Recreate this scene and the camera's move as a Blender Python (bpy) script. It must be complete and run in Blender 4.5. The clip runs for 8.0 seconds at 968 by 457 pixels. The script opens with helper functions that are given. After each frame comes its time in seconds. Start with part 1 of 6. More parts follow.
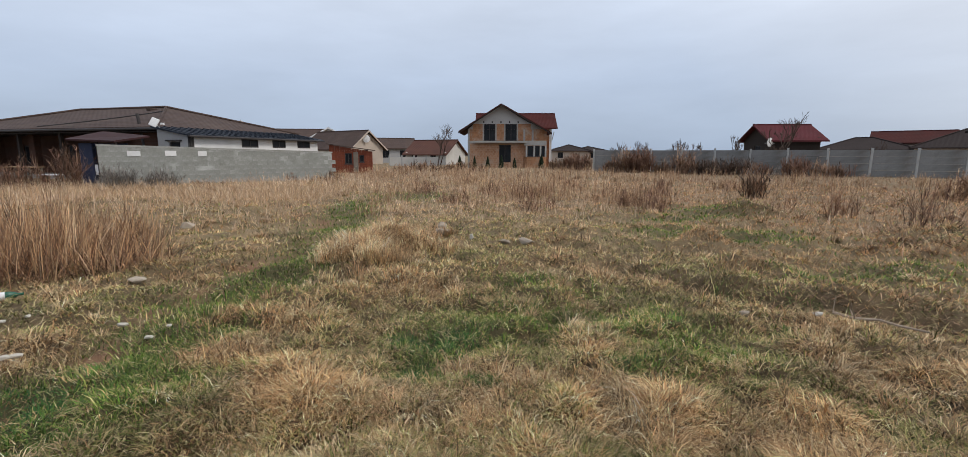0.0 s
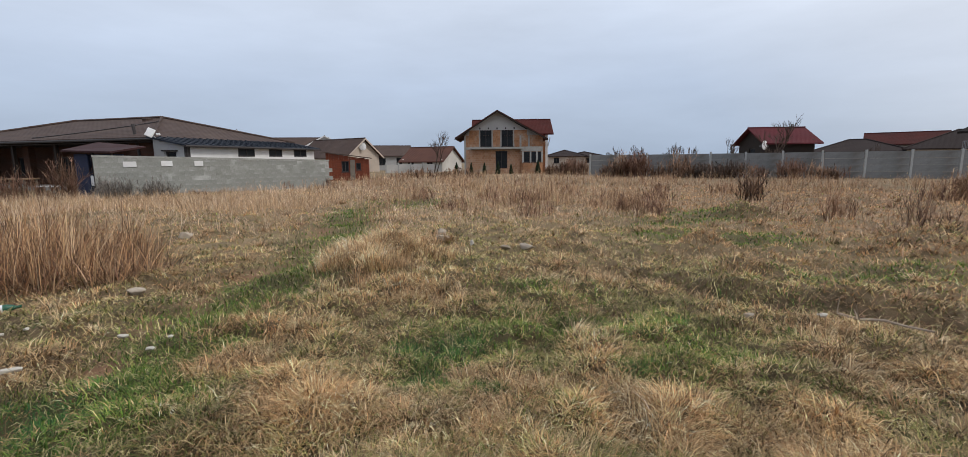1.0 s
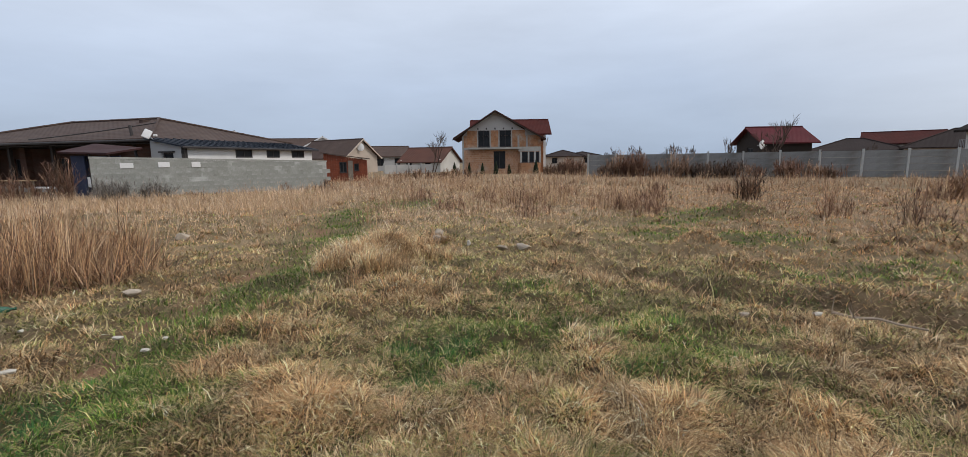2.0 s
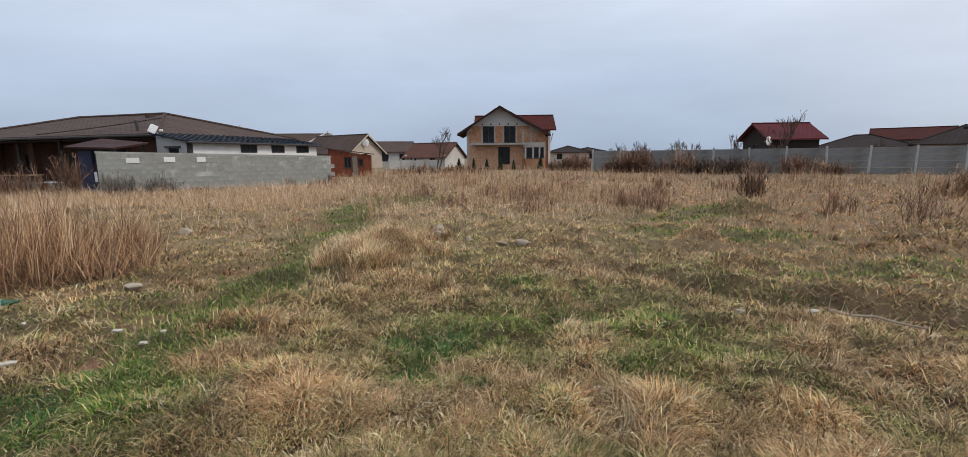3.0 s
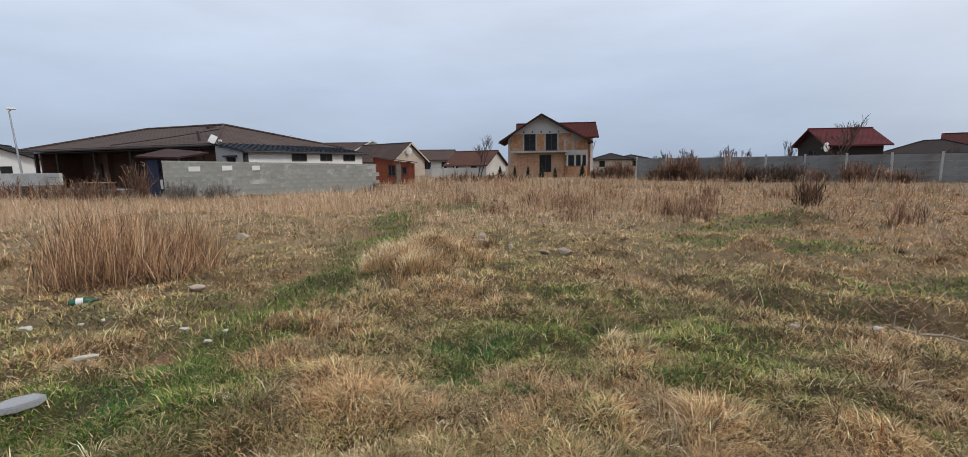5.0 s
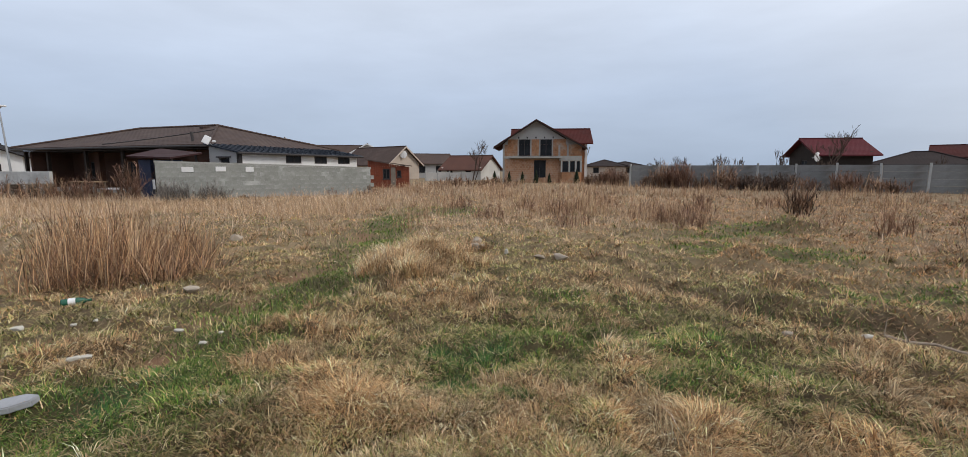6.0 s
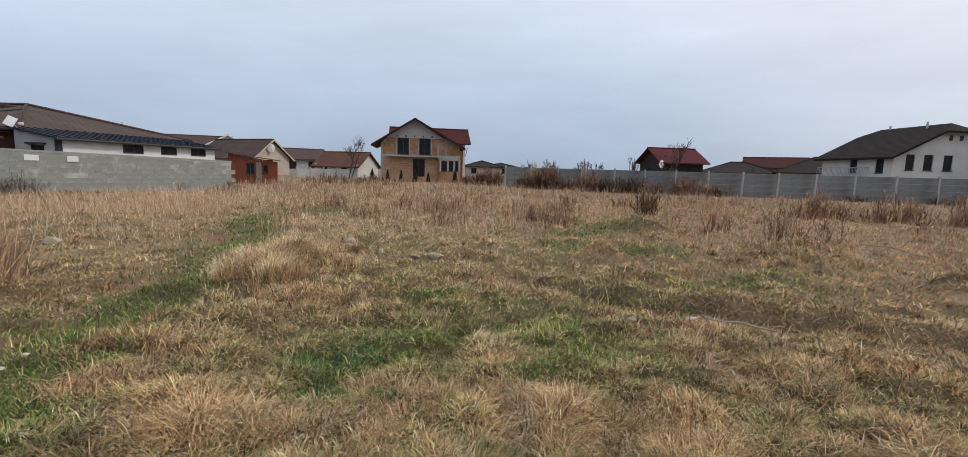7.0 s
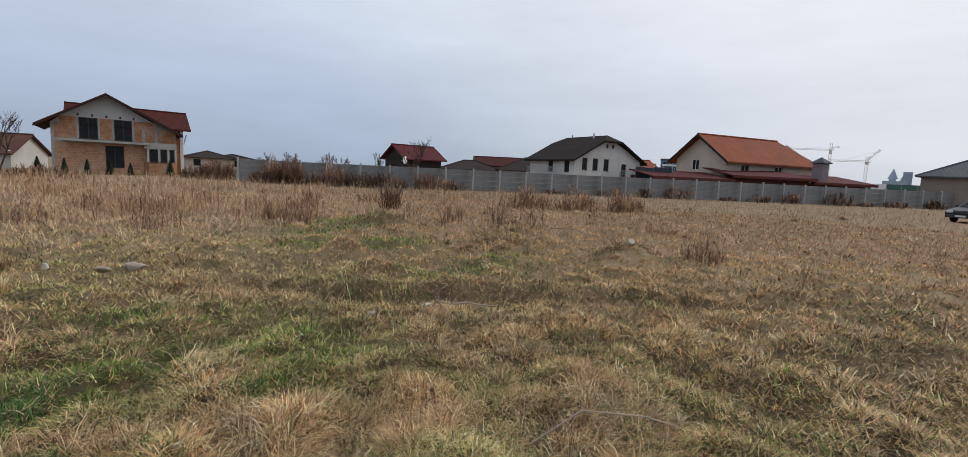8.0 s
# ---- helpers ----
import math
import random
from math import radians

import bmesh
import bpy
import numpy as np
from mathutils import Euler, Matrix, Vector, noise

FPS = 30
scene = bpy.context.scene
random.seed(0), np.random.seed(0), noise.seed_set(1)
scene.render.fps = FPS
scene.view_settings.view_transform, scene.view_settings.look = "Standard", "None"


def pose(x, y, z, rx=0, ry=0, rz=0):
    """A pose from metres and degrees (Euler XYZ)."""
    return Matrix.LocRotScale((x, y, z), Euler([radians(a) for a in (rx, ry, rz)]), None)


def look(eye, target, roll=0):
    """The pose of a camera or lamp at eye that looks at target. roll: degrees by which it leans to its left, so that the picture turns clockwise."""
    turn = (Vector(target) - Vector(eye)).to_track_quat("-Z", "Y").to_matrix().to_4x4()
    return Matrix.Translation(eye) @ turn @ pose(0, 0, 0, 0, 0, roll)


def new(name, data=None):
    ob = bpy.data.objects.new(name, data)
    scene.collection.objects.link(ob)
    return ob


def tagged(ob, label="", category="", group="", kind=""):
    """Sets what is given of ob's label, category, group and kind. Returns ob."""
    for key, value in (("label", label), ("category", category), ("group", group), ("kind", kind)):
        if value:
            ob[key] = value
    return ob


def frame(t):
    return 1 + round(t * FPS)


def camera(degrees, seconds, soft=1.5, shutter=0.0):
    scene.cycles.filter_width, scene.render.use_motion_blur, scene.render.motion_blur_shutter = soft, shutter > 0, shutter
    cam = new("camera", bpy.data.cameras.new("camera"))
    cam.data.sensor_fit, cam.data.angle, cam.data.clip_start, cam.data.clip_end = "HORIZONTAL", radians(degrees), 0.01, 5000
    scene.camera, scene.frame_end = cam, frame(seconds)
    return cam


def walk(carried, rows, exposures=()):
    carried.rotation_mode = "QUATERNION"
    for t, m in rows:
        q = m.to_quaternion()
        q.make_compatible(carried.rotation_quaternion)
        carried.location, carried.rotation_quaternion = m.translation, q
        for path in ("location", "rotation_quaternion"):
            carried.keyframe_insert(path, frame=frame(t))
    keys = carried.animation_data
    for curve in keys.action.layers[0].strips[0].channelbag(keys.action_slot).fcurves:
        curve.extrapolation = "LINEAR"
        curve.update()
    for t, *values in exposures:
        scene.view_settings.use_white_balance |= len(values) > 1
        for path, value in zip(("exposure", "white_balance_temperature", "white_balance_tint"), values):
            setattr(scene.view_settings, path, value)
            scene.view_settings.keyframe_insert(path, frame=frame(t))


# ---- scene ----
# camera: handheld, turning on the spot
cam = camera(91.6, 8.0, soft=0.8)
walk(cam, [
    (0.0, pose(-0.000, 0.000, 1.600, 80.861, -0.057, 0.000)),
    (0.5, pose(-0.012, 0.018, 1.598, 81.409, 0.264, -0.189)),
    (1.0, pose(-0.059, 0.016, 1.591, 81.619, 0.645, -0.480)),
    (1.5, pose(-0.059, 0.017, 1.591, 81.779, 0.830, -0.703)),
    (3.0, pose(0.065, -0.000, 1.592, 81.140, 0.684, -0.046)),
    (3.5, pose(0.061, -0.006, 1.594, 81.086, 0.824, 1.265)),
    (4.0, pose(0.050, -0.013, 1.597, 81.151, 0.918, 3.461)),
    (4.5, pose(0.047, -0.039, 1.609, 81.605, 0.886, 4.893)),
    (6.0, pose(-0.014, -0.091, 1.618, 82.663, 0.009, 4.177)),
    (6.5, pose(-0.015, -0.089, 1.621, 82.718, -0.636, -0.481)),
    (7.0, pose(0.067, -0.118, 1.627, 82.748, -1.584, -10.272)),
    (7.5, pose(0.168, -0.102, 1.633, 82.849, -2.205, -23.558)),
    (8.0, pose(0.237, -0.129, 1.626, 83.256, -2.650, -40.080)),
], exposures=[(0.0, 0.0), (6.8, 0.0), (7.5, -0.05), (8.0, -0.12)])

# world: thin overcast over a blue sky
world = bpy.data.worlds.new("world")
scene.world = world
world.use_nodes = True
SUN_AZ, SUN_EL = radians(105), radians(42)  # clockwise from +y


def build_world():
    nt = world.node_tree
    nt.nodes.clear()
    n, l = nt.nodes.new, nt.links.new
    out = n("ShaderNodeOutputWorld")
    sky = n("ShaderNodeTexSky")
    sky.sky_type, sky.sun_disc = "NISHITA", False
    sky.sun_elevation, sky.sun_rotation = SUN_EL, SUN_AZ
    sky.dust_density, sky.air_density = 3.0, 1.0
    b1 = n("ShaderNodeBackground")
    b1.inputs["Strength"].default_value = 0.10
    l(sky.outputs[0], b1.inputs["Color"])
    tc = n("ShaderNodeTexCoord")
    sep = n("ShaderNodeSeparateXYZ")
    l(tc.outputs["Generated"], sep.inputs[0])
    ramp = n("ShaderNodeValToRGB")
    e = ramp.color_ramp.elements
    e[0].position, e[0].color = 0.0, (0.40, 0.49, 0.63, 1)
    e[1].position, e[1].color = 0.6, (0.80, 0.87, 1.0, 1)
    m = e.new(0.14)
    m.color = (0.52, 0.615, 0.78, 1)
    m = e.new(0.32)
    m.color = (0.71, 0.79, 0.93, 1)
    l(sep.outputs[2], ramp.inputs[0])
    # brighter cloud towards the veiled sun
    dot = n("ShaderNodeVectorMath")
    dot.operation = "DOT_PRODUCT"
    dot.inputs[1].default_value = (math.sin(SUN_AZ) * math.cos(SUN_EL), math.cos(SUN_AZ) * math.cos(SUN_EL), math.sin(SUN_EL))
    l(tc.outputs["Generated"], dot.inputs[0])
    glow = n("ShaderNodeMapRange")
    glow.inputs[1].default_value, glow.inputs[2].default_value = 0.2, 1.0
    glow.inputs[3].default_value, glow.inputs[4].default_value = 0.0, 0.9
    l(dot.outputs["Value"], glow.inputs[0])
    mixs = n("ShaderNodeMixRGB")
    mixs.inputs[2].default_value = (0.98, 0.99, 1.02, 1)
    l(glow.outputs[0], mixs.inputs[0])
    l(ramp.outputs[0], mixs.inputs[1])
    mp = n("ShaderNodeMapping")
    mp.inputs["Scale"].default_value = (1.2, 1.2, 5.0)
    l(tc.outputs["Generated"], mp.inputs[0])
    nz = n("ShaderNodeTexNoise")
    nz.inputs["Scale"].default_value, nz.inputs["Detail"].default_value = 2.2, 7
    nz.inputs["Roughness"].default_value = 0.55
    l(mp.outputs[0], nz.inputs["Vector"])
    cl = n("ShaderNodeMapRange")
    cl.inputs[1].default_value, cl.inputs[2].default_value = 0.3, 0.72
    cl.inputs[3].default_value, cl.inputs[4].default_value = 0.93, 1.08
    l(nz.outputs[0], cl.inputs[0])
    b2 = n("ShaderNodeBackground")
    l(mixs.outputs[0], b2.inputs["Color"])
    l(cl.outputs[0], b2.inputs["Strength"])
    ms = n("ShaderNodeMixShader")
    ms.inputs[0].default_value = 0.93
    l(b1.outputs[0], ms.inputs[1])
    l(b2.outputs[0], ms.inputs[2])
    l(ms.outputs[0], out.inputs[0])


build_world()
sun = new("sun", bpy.data.lights.new("sun", "SUN"))
sun.data.energy, sun.data.angle, sun.data.color = 1.5, radians(10), (1.0, 0.95, 0.88)
sun.matrix_world = look((60 * math.sin(SUN_AZ), 60 * math.cos(SUN_AZ), 60 * math.tan(SUN_EL)), (0, 0, 0))


# materials
def mat(name, a, b=None, scale=3.0, rough=0.85, bump=0.2, fine=40.0, metal=0.0, stain=None, stain_amt=0.0, spec=0.2, stretch=(1, 1, 1)):
    """Two colours mixed by coarse and fine noise, an optional stain, and a fine bump."""
    m = bpy.data.materials.new(name)
    m.use_nodes = True
    nt = m.node_tree
    n, l = nt.nodes.new, nt.links.new
    p = nt.nodes["Principled BSDF"]
    p.inputs["Roughness"].default_value, p.inputs["Metallic"].default_value = rough, metal
    p.inputs["Specular IOR Level"].default_value = spec
    b = b or tuple(c * 0.7 for c in a)
    tc = n("ShaderNodeTexCoord")
    mp = n("ShaderNodeMapping")
    mp.inputs["Scale"].default_value = stretch
    l(tc.outputs["Object"], mp.inputs[0])
    n1, n2 = n("ShaderNodeTexNoise"), n("ShaderNodeTexNoise")
    n1.inputs["Scale"].default_value, n1.inputs["Detail"].default_value = scale, 6
    n2.inputs["Scale"].default_value, n2.inputs["Detail"].default_value = fine, 4
    l(mp.outputs[0], n1.inputs["Vector"])
    l(mp.outputs[0], n2.inputs["Vector"])
    add = n("ShaderNodeMath")
    add.operation = "MULTIPLY_ADD"
    add.inputs[1].default_value = 0.45
    l(n2.outputs[0], add.inputs[0])
    l(n1.outputs[0], add.inputs[2])
    mr = n("ShaderNodeMapRange")
    mr.inputs[1].default_value, mr.inputs[2].default_value = 0.45, 1.0
    l(add.outputs[0], mr.inputs[0])
    info = n("ShaderNodeObjectInfo")
    mix = n("ShaderNodeMixRGB")
    mix.inputs[1].default_value, mix.inputs[2].default_value = (*a, 1), (*b, 1)
    l(mr.outputs[0], mix.inputs[0])
    last = mix
    if stain:
        n3 = n("ShaderNodeTexNoise")
        n3.inputs["Scale"].default_value, n3.inputs["Detail"].default_value = scale * 0.45, 8
        n3.inputs["Roughness"].default_value = 0.7
        l(tc.outputs["Object"], n3.inputs["Vector"])
        m3 = n("ShaderNodeMapRange")
        m3.inputs[1].default_value, m3.inputs[2].default_value = 0.5, 0.68
        m3.inputs[4].default_value = stain_amt
        l(n3.outputs[0], m3.inputs[0])
        s = n("ShaderNodeMixRGB")
        s.inputs[2].default_value = (*stain, 1)
        l(m3.outputs[0], s.inputs[0])
        l(last.outputs[0], s.inputs[1])
        last = s
    hv = n("ShaderNodeHueSaturation")
    rr = n("ShaderNodeMapRange")
    rr.inputs[3].default_value, rr.inputs[4].default_value = 0.94, 1.06
    l(info.outputs["Random"], rr.inputs[0])
    l(rr.outputs[0], hv.inputs["Value"])
    l(last.outputs[0], hv.inputs["Color"])
    l(hv.outputs[0], p.inputs["Base Color"])
    bp = n("ShaderNodeBump")
    bp.inputs["Strength"].default_value, bp.inputs["Distance"].default_value = bump, 0.02
    l(add.outputs[0], bp.inputs["Height"])
    l(bp.outputs[0], p.inputs["Normal"])
    return m


def course_mat(name, a, b, mortar, bw, bh, axis="xz", rough=0.9, msize=0.015, stain=None, amt=0.0):
    """Masonry seen from afar: brick texture in real size with stains."""
    m = mat(name, a, b, 1.9, rough, 0.15, 9.0, stain=stain, stain_amt=amt)
    nt = m.node_tree
    n, l = nt.nodes.new, nt.links.new
    hv = [k for k in nt.nodes if k.type == "HUE_SAT"][0]
    src = hv.inputs["Color"].links[0].from_socket
    tc = [k for k in nt.nodes if k.type == "TEX_COORD"][0]
    sep, com, add = n("ShaderNodeSeparateXYZ"), n("ShaderNodeCombineXYZ"), n("ShaderNodeMath")
    l(tc.outputs["Object"], sep.inputs[0])
    l(sep.outputs[0], add.inputs[0])
    l(sep.outputs[1], add.inputs[1])
    l(add.outputs[0], com.inputs[0])
    l(sep.outputs[2], com.inputs[1])
    bt = n("ShaderNodeTexBrick")
    bt.inputs["Scale"].default_value = 1.0
    bt.inputs["Brick Width"].default_value, bt.inputs["Row Height"].default_value = bw, bh
    bt.inputs["Mortar Size"].default_value = msize
    bt.inputs["Mortar"].default_value = (*mortar, 1)
    l(com.outputs[0], bt.inputs["Vector"])
    l(src, bt.inputs["Color1"])
    dk = n("ShaderNodeMixRGB")
    dk.blend_type, dk.inputs[0].default_value, dk.inputs[2].default_value = "MULTIPLY", 1.0, (0.8, 0.76, 0.74, 1)
    l(src, dk.inputs[1])
    l(dk.outputs[0], bt.inputs["Color2"])
    l(bt.outputs[0], hv.inputs["Color"])
    return m


def roof_mat(name, a, b, pitch=0.35, rough=0.8, stain=None, amt=0.0):
    """Profiled roof sheet or tile: courses as relief."""
    m = mat(name, a, b, 0.7, rough, 0.1, 12.0, stain=stain, stain_amt=amt, spec=0.12)
    nt = m.node_tree
    n, l = nt.nodes.new, nt.links.new
    tc = [k for k in nt.nodes if k.type == "TEX_COORD"][0]
    w1, w2 = n("ShaderNodeTexWave"), n("ShaderNodeTexWave")
    w1.bands_direction, w2.bands_direction = "Z", "DIAGONAL"
    w1.inputs["Scale"].default_value, w2.inputs["Scale"].default_value = 0.9 / pitch, 0.5 / pitch
    for w in (w1, w2):
        l(tc.outputs["Object"], w.inputs["Vector"])
    ad = n("ShaderNodeMath")
    l(w1.outputs["Fac"], ad.inputs[0])
    l(w2.outputs["Fac"], ad.inputs[1])
    bp = [k for k in nt.nodes if k.type == "BUMP"][0]
    b2 = n("ShaderNodeBump")
    b2.inputs["Strength"].default_value, b2.inputs["Distance"].default_value = 0.5, 0.03
    l(ad.outputs[0], b2.inputs["Height"])
    l(bp.outputs[0], b2.inputs["Normal"])
    l(b2.outputs[0], nt.nodes["Principled BSDF"].inputs["Normal"])
    return m


def glass_mat(name):
    m = mat(name, (0.015, 0.017, 0.02), (0.03, 0.032, 0.036), 1.5, 0.25, 0.0, spec=0.08)
    return m


def blade_mat(name, rough=0.75, trans=0.15):
    """Grass: colour stored per blade, slightly translucent."""
    m = bpy.data.materials.new(name)
    m.use_nodes = True
    nt = m.node_tree
    n, l = nt.nodes.new, nt.links.new
    p = nt.nodes["Principled BSDF"]
    p.inputs["Roughness"].default_value = rough
    p.inputs["Specular IOR Level"].default_value = 0.2
    at = n("ShaderNodeAttribute")
    at.attribute_name = "tint"
    l(at.outputs["Color"], p.inputs["Base Color"])
    tr = n("ShaderNodeBsdfTranslucent")
    l(at.outputs["Color"], tr.inputs["Color"])
    mx = n("ShaderNodeMixShader")
    mx.inputs[0].default_value = trans
    l(p.outputs[0], mx.inputs[1])
    l(tr.outputs[0], mx.inputs[2])
    l(mx.outputs[0], nt.nodes["Material Output"].inputs[0])
    return m


M_BROWNROOF = roof_mat("brown_roof", (0.085, 0.058, 0.048), (0.06, 0.042, 0.037), stain=(0.11, 0.08, 0.065), amt=0.5)
M_UMBERROOF = roof_mat("umber_roof", (0.038, 0.028, 0.026), (0.028, 0.021, 0.02))
M_DARKRED = mat("dark_red_boards", (0.13, 0.035, 0.026), (0.08, 0.026, 0.02), 2, 0.8, 0.2, 14)
M_SCREEN = mat("blue_grey_screen", (0.06, 0.07, 0.085), (0.045, 0.05, 0.062), 1, 0.8, 0.1)
M_DARKROOF = roof_mat("dark_roof", (0.020, 0.014, 0.012), (0.013, 0.010, 0.009), stain=(0.03, 0.022, 0.018), amt=0.5)
M_BLUEMETAL = roof_mat("blue_metal_roof", (0.03, 0.036, 0.05), (0.022, 0.027, 0.036), 0.2, 0.65)
M_REDROOF = roof_mat("red_roof", (0.10, 0.022, 0.026), (0.07, 0.018, 0.022), stain=(0.07, 0.03, 0.03), amt=0.4)
M_MAROON = roof_mat("maroon_tile_roof", (0.075, 0.018, 0.015), (0.05, 0.015, 0.013), stain=(0.05, 0.02, 0.02), amt=0.5)
M_ORANGE = roof_mat("orange_tile_roof", (0.27, 0.075, 0.035), (0.19, 0.055, 0.03), stain=(0.12, 0.05, 0.035), amt=0.6)
M_RUSTROOF = roof_mat("rust_brown_roof", (0.12, 0.055, 0.04), (0.08, 0.042, 0.034))
M_GREYROOF = roof_mat("grey_roof", (0.11, 0.115, 0.125), (0.08, 0.085, 0.095))
M_BRICK = course_mat("clay_block", (0.47, 0.23, 0.115), (0.25, 0.13, 0.075), (0.34, 0.21, 0.13), 0.33, 0.24, stain=(0.42, 0.36, 0.30), amt=0.95, msize=0.014)
M_BRICKPALE = course_mat("pale_clay_block", (0.50, 0.29, 0.18), (0.36, 0.19, 0.11), (0.44, 0.32, 0.23), 0.33, 0.24, stain=(0.44, 0.38, 0.32), amt=0.95, msize=0.014)
M_CONC = mat("concrete", (0.36, 0.35, 0.33), (0.25, 0.245, 0.23), 1.2, 0.9, 0.25, 22, stain=(0.18, 0.18, 0.165), stain_amt=0.6)
M_PANEL = mat("fence_concrete", (0.25, 0.25, 0.245), (0.15, 0.15, 0.145), 0.9, 0.92, 0.4, 14, stain=(0.125, 0.105, 0.088), stain_amt=0.75)
M_POST = mat("post_concrete", (0.42, 0.42, 0.40), (0.31, 0.31, 0.30), 2, 0.9, 0.2, 25)
M_BLOCK = mat("wall_block", (0.31, 0.315, 0.295), (0.19, 0.195, 0.175), 1.6, 0.93, 0.6, 14, stain=(0.46, 0.46, 0.45), stain_amt=0.9)
M_COPING = mat("coping_cement", (0.36, 0.36, 0.34), (0.22, 0.225, 0.205), 2.2, 0.93, 0.5, 16, stain=(0.20, 0.205, 0.18), stain_amt=0.7)
M_WHITE = mat("white_plaster", (0.72, 0.72, 0.72), (0.60, 0.60, 0.60), 0.8, 0.9, 0.1, 15, stain=(0.5, 0.5, 0.49), stain_amt=0.4)
M_GREYPL = mat("grey_plaster", (0.42, 0.42, 0.42), (0.33, 0.33, 0.335), 0.8, 0.9, 0.1, 15)
M_TAUPE = mat("taupe_render", (0.27, 0.215, 0.18), (0.20, 0.16, 0.135), 0.8, 0.9, 0.1, 15, stain=(0.17, 0.14, 0.12), stain_amt=0.5)
M_OLDWHITE = mat("aged_white_render", (0.58, 0.56, 0.53), (0.45, 0.435, 0.41), 0.7, 0.9, 0.15, 15, stain=(0.36, 0.345, 0.32), stain_amt=0.5)
M_BEIGE = mat("beige_plaster", (0.52, 0.44, 0.37), (0.42, 0.355, 0.30), 0.8, 0.9, 0.1, 15, stain=(0.36, 0.31, 0.27), stain_amt=0.4)
M_BROWNWALL = course_mat("brown_brick", (0.11, 0.05, 0.032), (0.07, 0.034, 0.023), (0.08, 0.05, 0.04), 0.25, 0.08, stain=(0.07, 0.04, 0.03), amt=0.5)
M_REDWOOD = mat("red_stained_wood", (0.23, 0.06, 0.03), (0.13, 0.04, 0.024), 2.0, 0.7, 0.25, 14, stain=(0.13, 0.05, 0.035), stain_amt=0.5, stretch=(1, 1, 6))
M_DARKWOOD = mat("dark_wood", (0.03, 0.022, 0.018), (0.02, 0.015, 0.013), 2, 0.75, 0.2, 20, stretch=(4, 4, 1))
M_GREYWOOD = mat("weathered_wood", (0.22, 0.19, 0.16), (0.14, 0.12, 0.10), 3, 0.85, 0.25, 20)
M_GLASS = glass_mat("dark_window_glass")
M_FRAMEDK = mat("dark_window_frame", (0.05, 0.045, 0.045), (0.035, 0.03, 0.03), 4, 0.5, 0.05)
M_FRAMEWH = mat("white_frame", (0.7, 0.7, 0.69), (0.6, 0.6, 0.6), 4, 0.5, 0.05)
M_METAL = mat("galvanised_metal", (0.45, 0.46, 0.47), (0.35, 0.36, 0.37), 3, 0.45, 0.05, metal=0.8)
M_DISH = mat("dish_white", (0.75, 0.75, 0.75), (0.62, 0.62, 0.62), 3, 0.5, 0.05)
M_TWIG = mat("bare_twig", (0.10, 0.07, 0.055), (0.07, 0.05, 0.04), 3, 0.9, 0.2)
M_BROWNTWIG = mat("rusty_twig", (0.15, 0.085, 0.055), (0.10, 0.06, 0.042), 3, 0.9, 0.2)
M_STONE = mat("pale_rubble", (0.44, 0.375, 0.30), (0.28, 0.235, 0.185), 6, 0.92, 0.5, 40)
M_CLOTH = mat("blue_tarp", (0.03, 0.04, 0.085), (0.02, 0.027, 0.055), 2, 0.6, 0.2)
M_GRASS = blade_mat("grass_blades")


# building blocks
def part(name, bm, material, parent, label=""):
    me = bpy.data.meshes.new(name)
    bmesh.ops.recalc_face_normals(bm, faces=bm.faces)
    bm.to_mesh(me)
    bm.free()
    me.materials.append(material)
    ob = new(name, me)
    ob.parent = parent
    if label:
        ob["label"] = label
    return ob


def thing(name, label, category, x=0, y=0, z=0, rz=0, group="", kind=""):
    ob = new(name)
    ob.matrix_basis = pose(x, y, z, 0, 0, rz)
    return tagged(ob, label, category, group, kind)


def solid(name, bm, material, label, category, x=0, y=0, z=0, rz=0, group="", kind=""):
    ob = part(name, bm, material, None)
    ob.matrix_basis = pose(x, y, z, 0, 0, rz)
    return tagged(ob, label, category, group, kind)


def box(bm, x0, y0, z0, x1, y1, z1, bevel=0.0, top=None):
    """A box; top: heights (z at x0, z at x1) for a sloping top."""
    ta, tb = top or (z1, z1)
    v = [bm.verts.new(c) for c in ((x0, y0, z0), (x1, y0, z0), (x1, y1, z0), (x0, y1, z0), (x0, y0, ta), (x1, y0, tb), (x1, y1, tb), (x0, y1, ta))]
    f = [bm.faces.new([v[i] for i in q]) for q in ((3, 2, 1, 0), (4, 5, 6, 7), (0, 1, 5, 4), (1, 2, 6, 5), (2, 3, 7, 6), (3, 0, 4, 7))]
    if bevel:
        ed = list({e for q in f for e in q.edges})
        bmesh.ops.bevel(bm, geom=ed, offset=bevel, segments=1, affect="EDGES")
    return bm


def slab(bm, pts, th):
    """A plate of thickness th hung under the polygon pts (given upwards)."""
    up = Vector((0, 0, th))
    a = [bm.verts.new(Vector(p)) for p in pts]
    b = [bm.verts.new(Vector(p) - up) for p in pts]
    bm.faces.new(a)
    bm.faces.new(b[::-1])
    k = len(pts)
    for i in range(k):
        bm.faces.new((a[i], b[i], b[(i + 1) % k], a[(i + 1) % k]))
    return bm


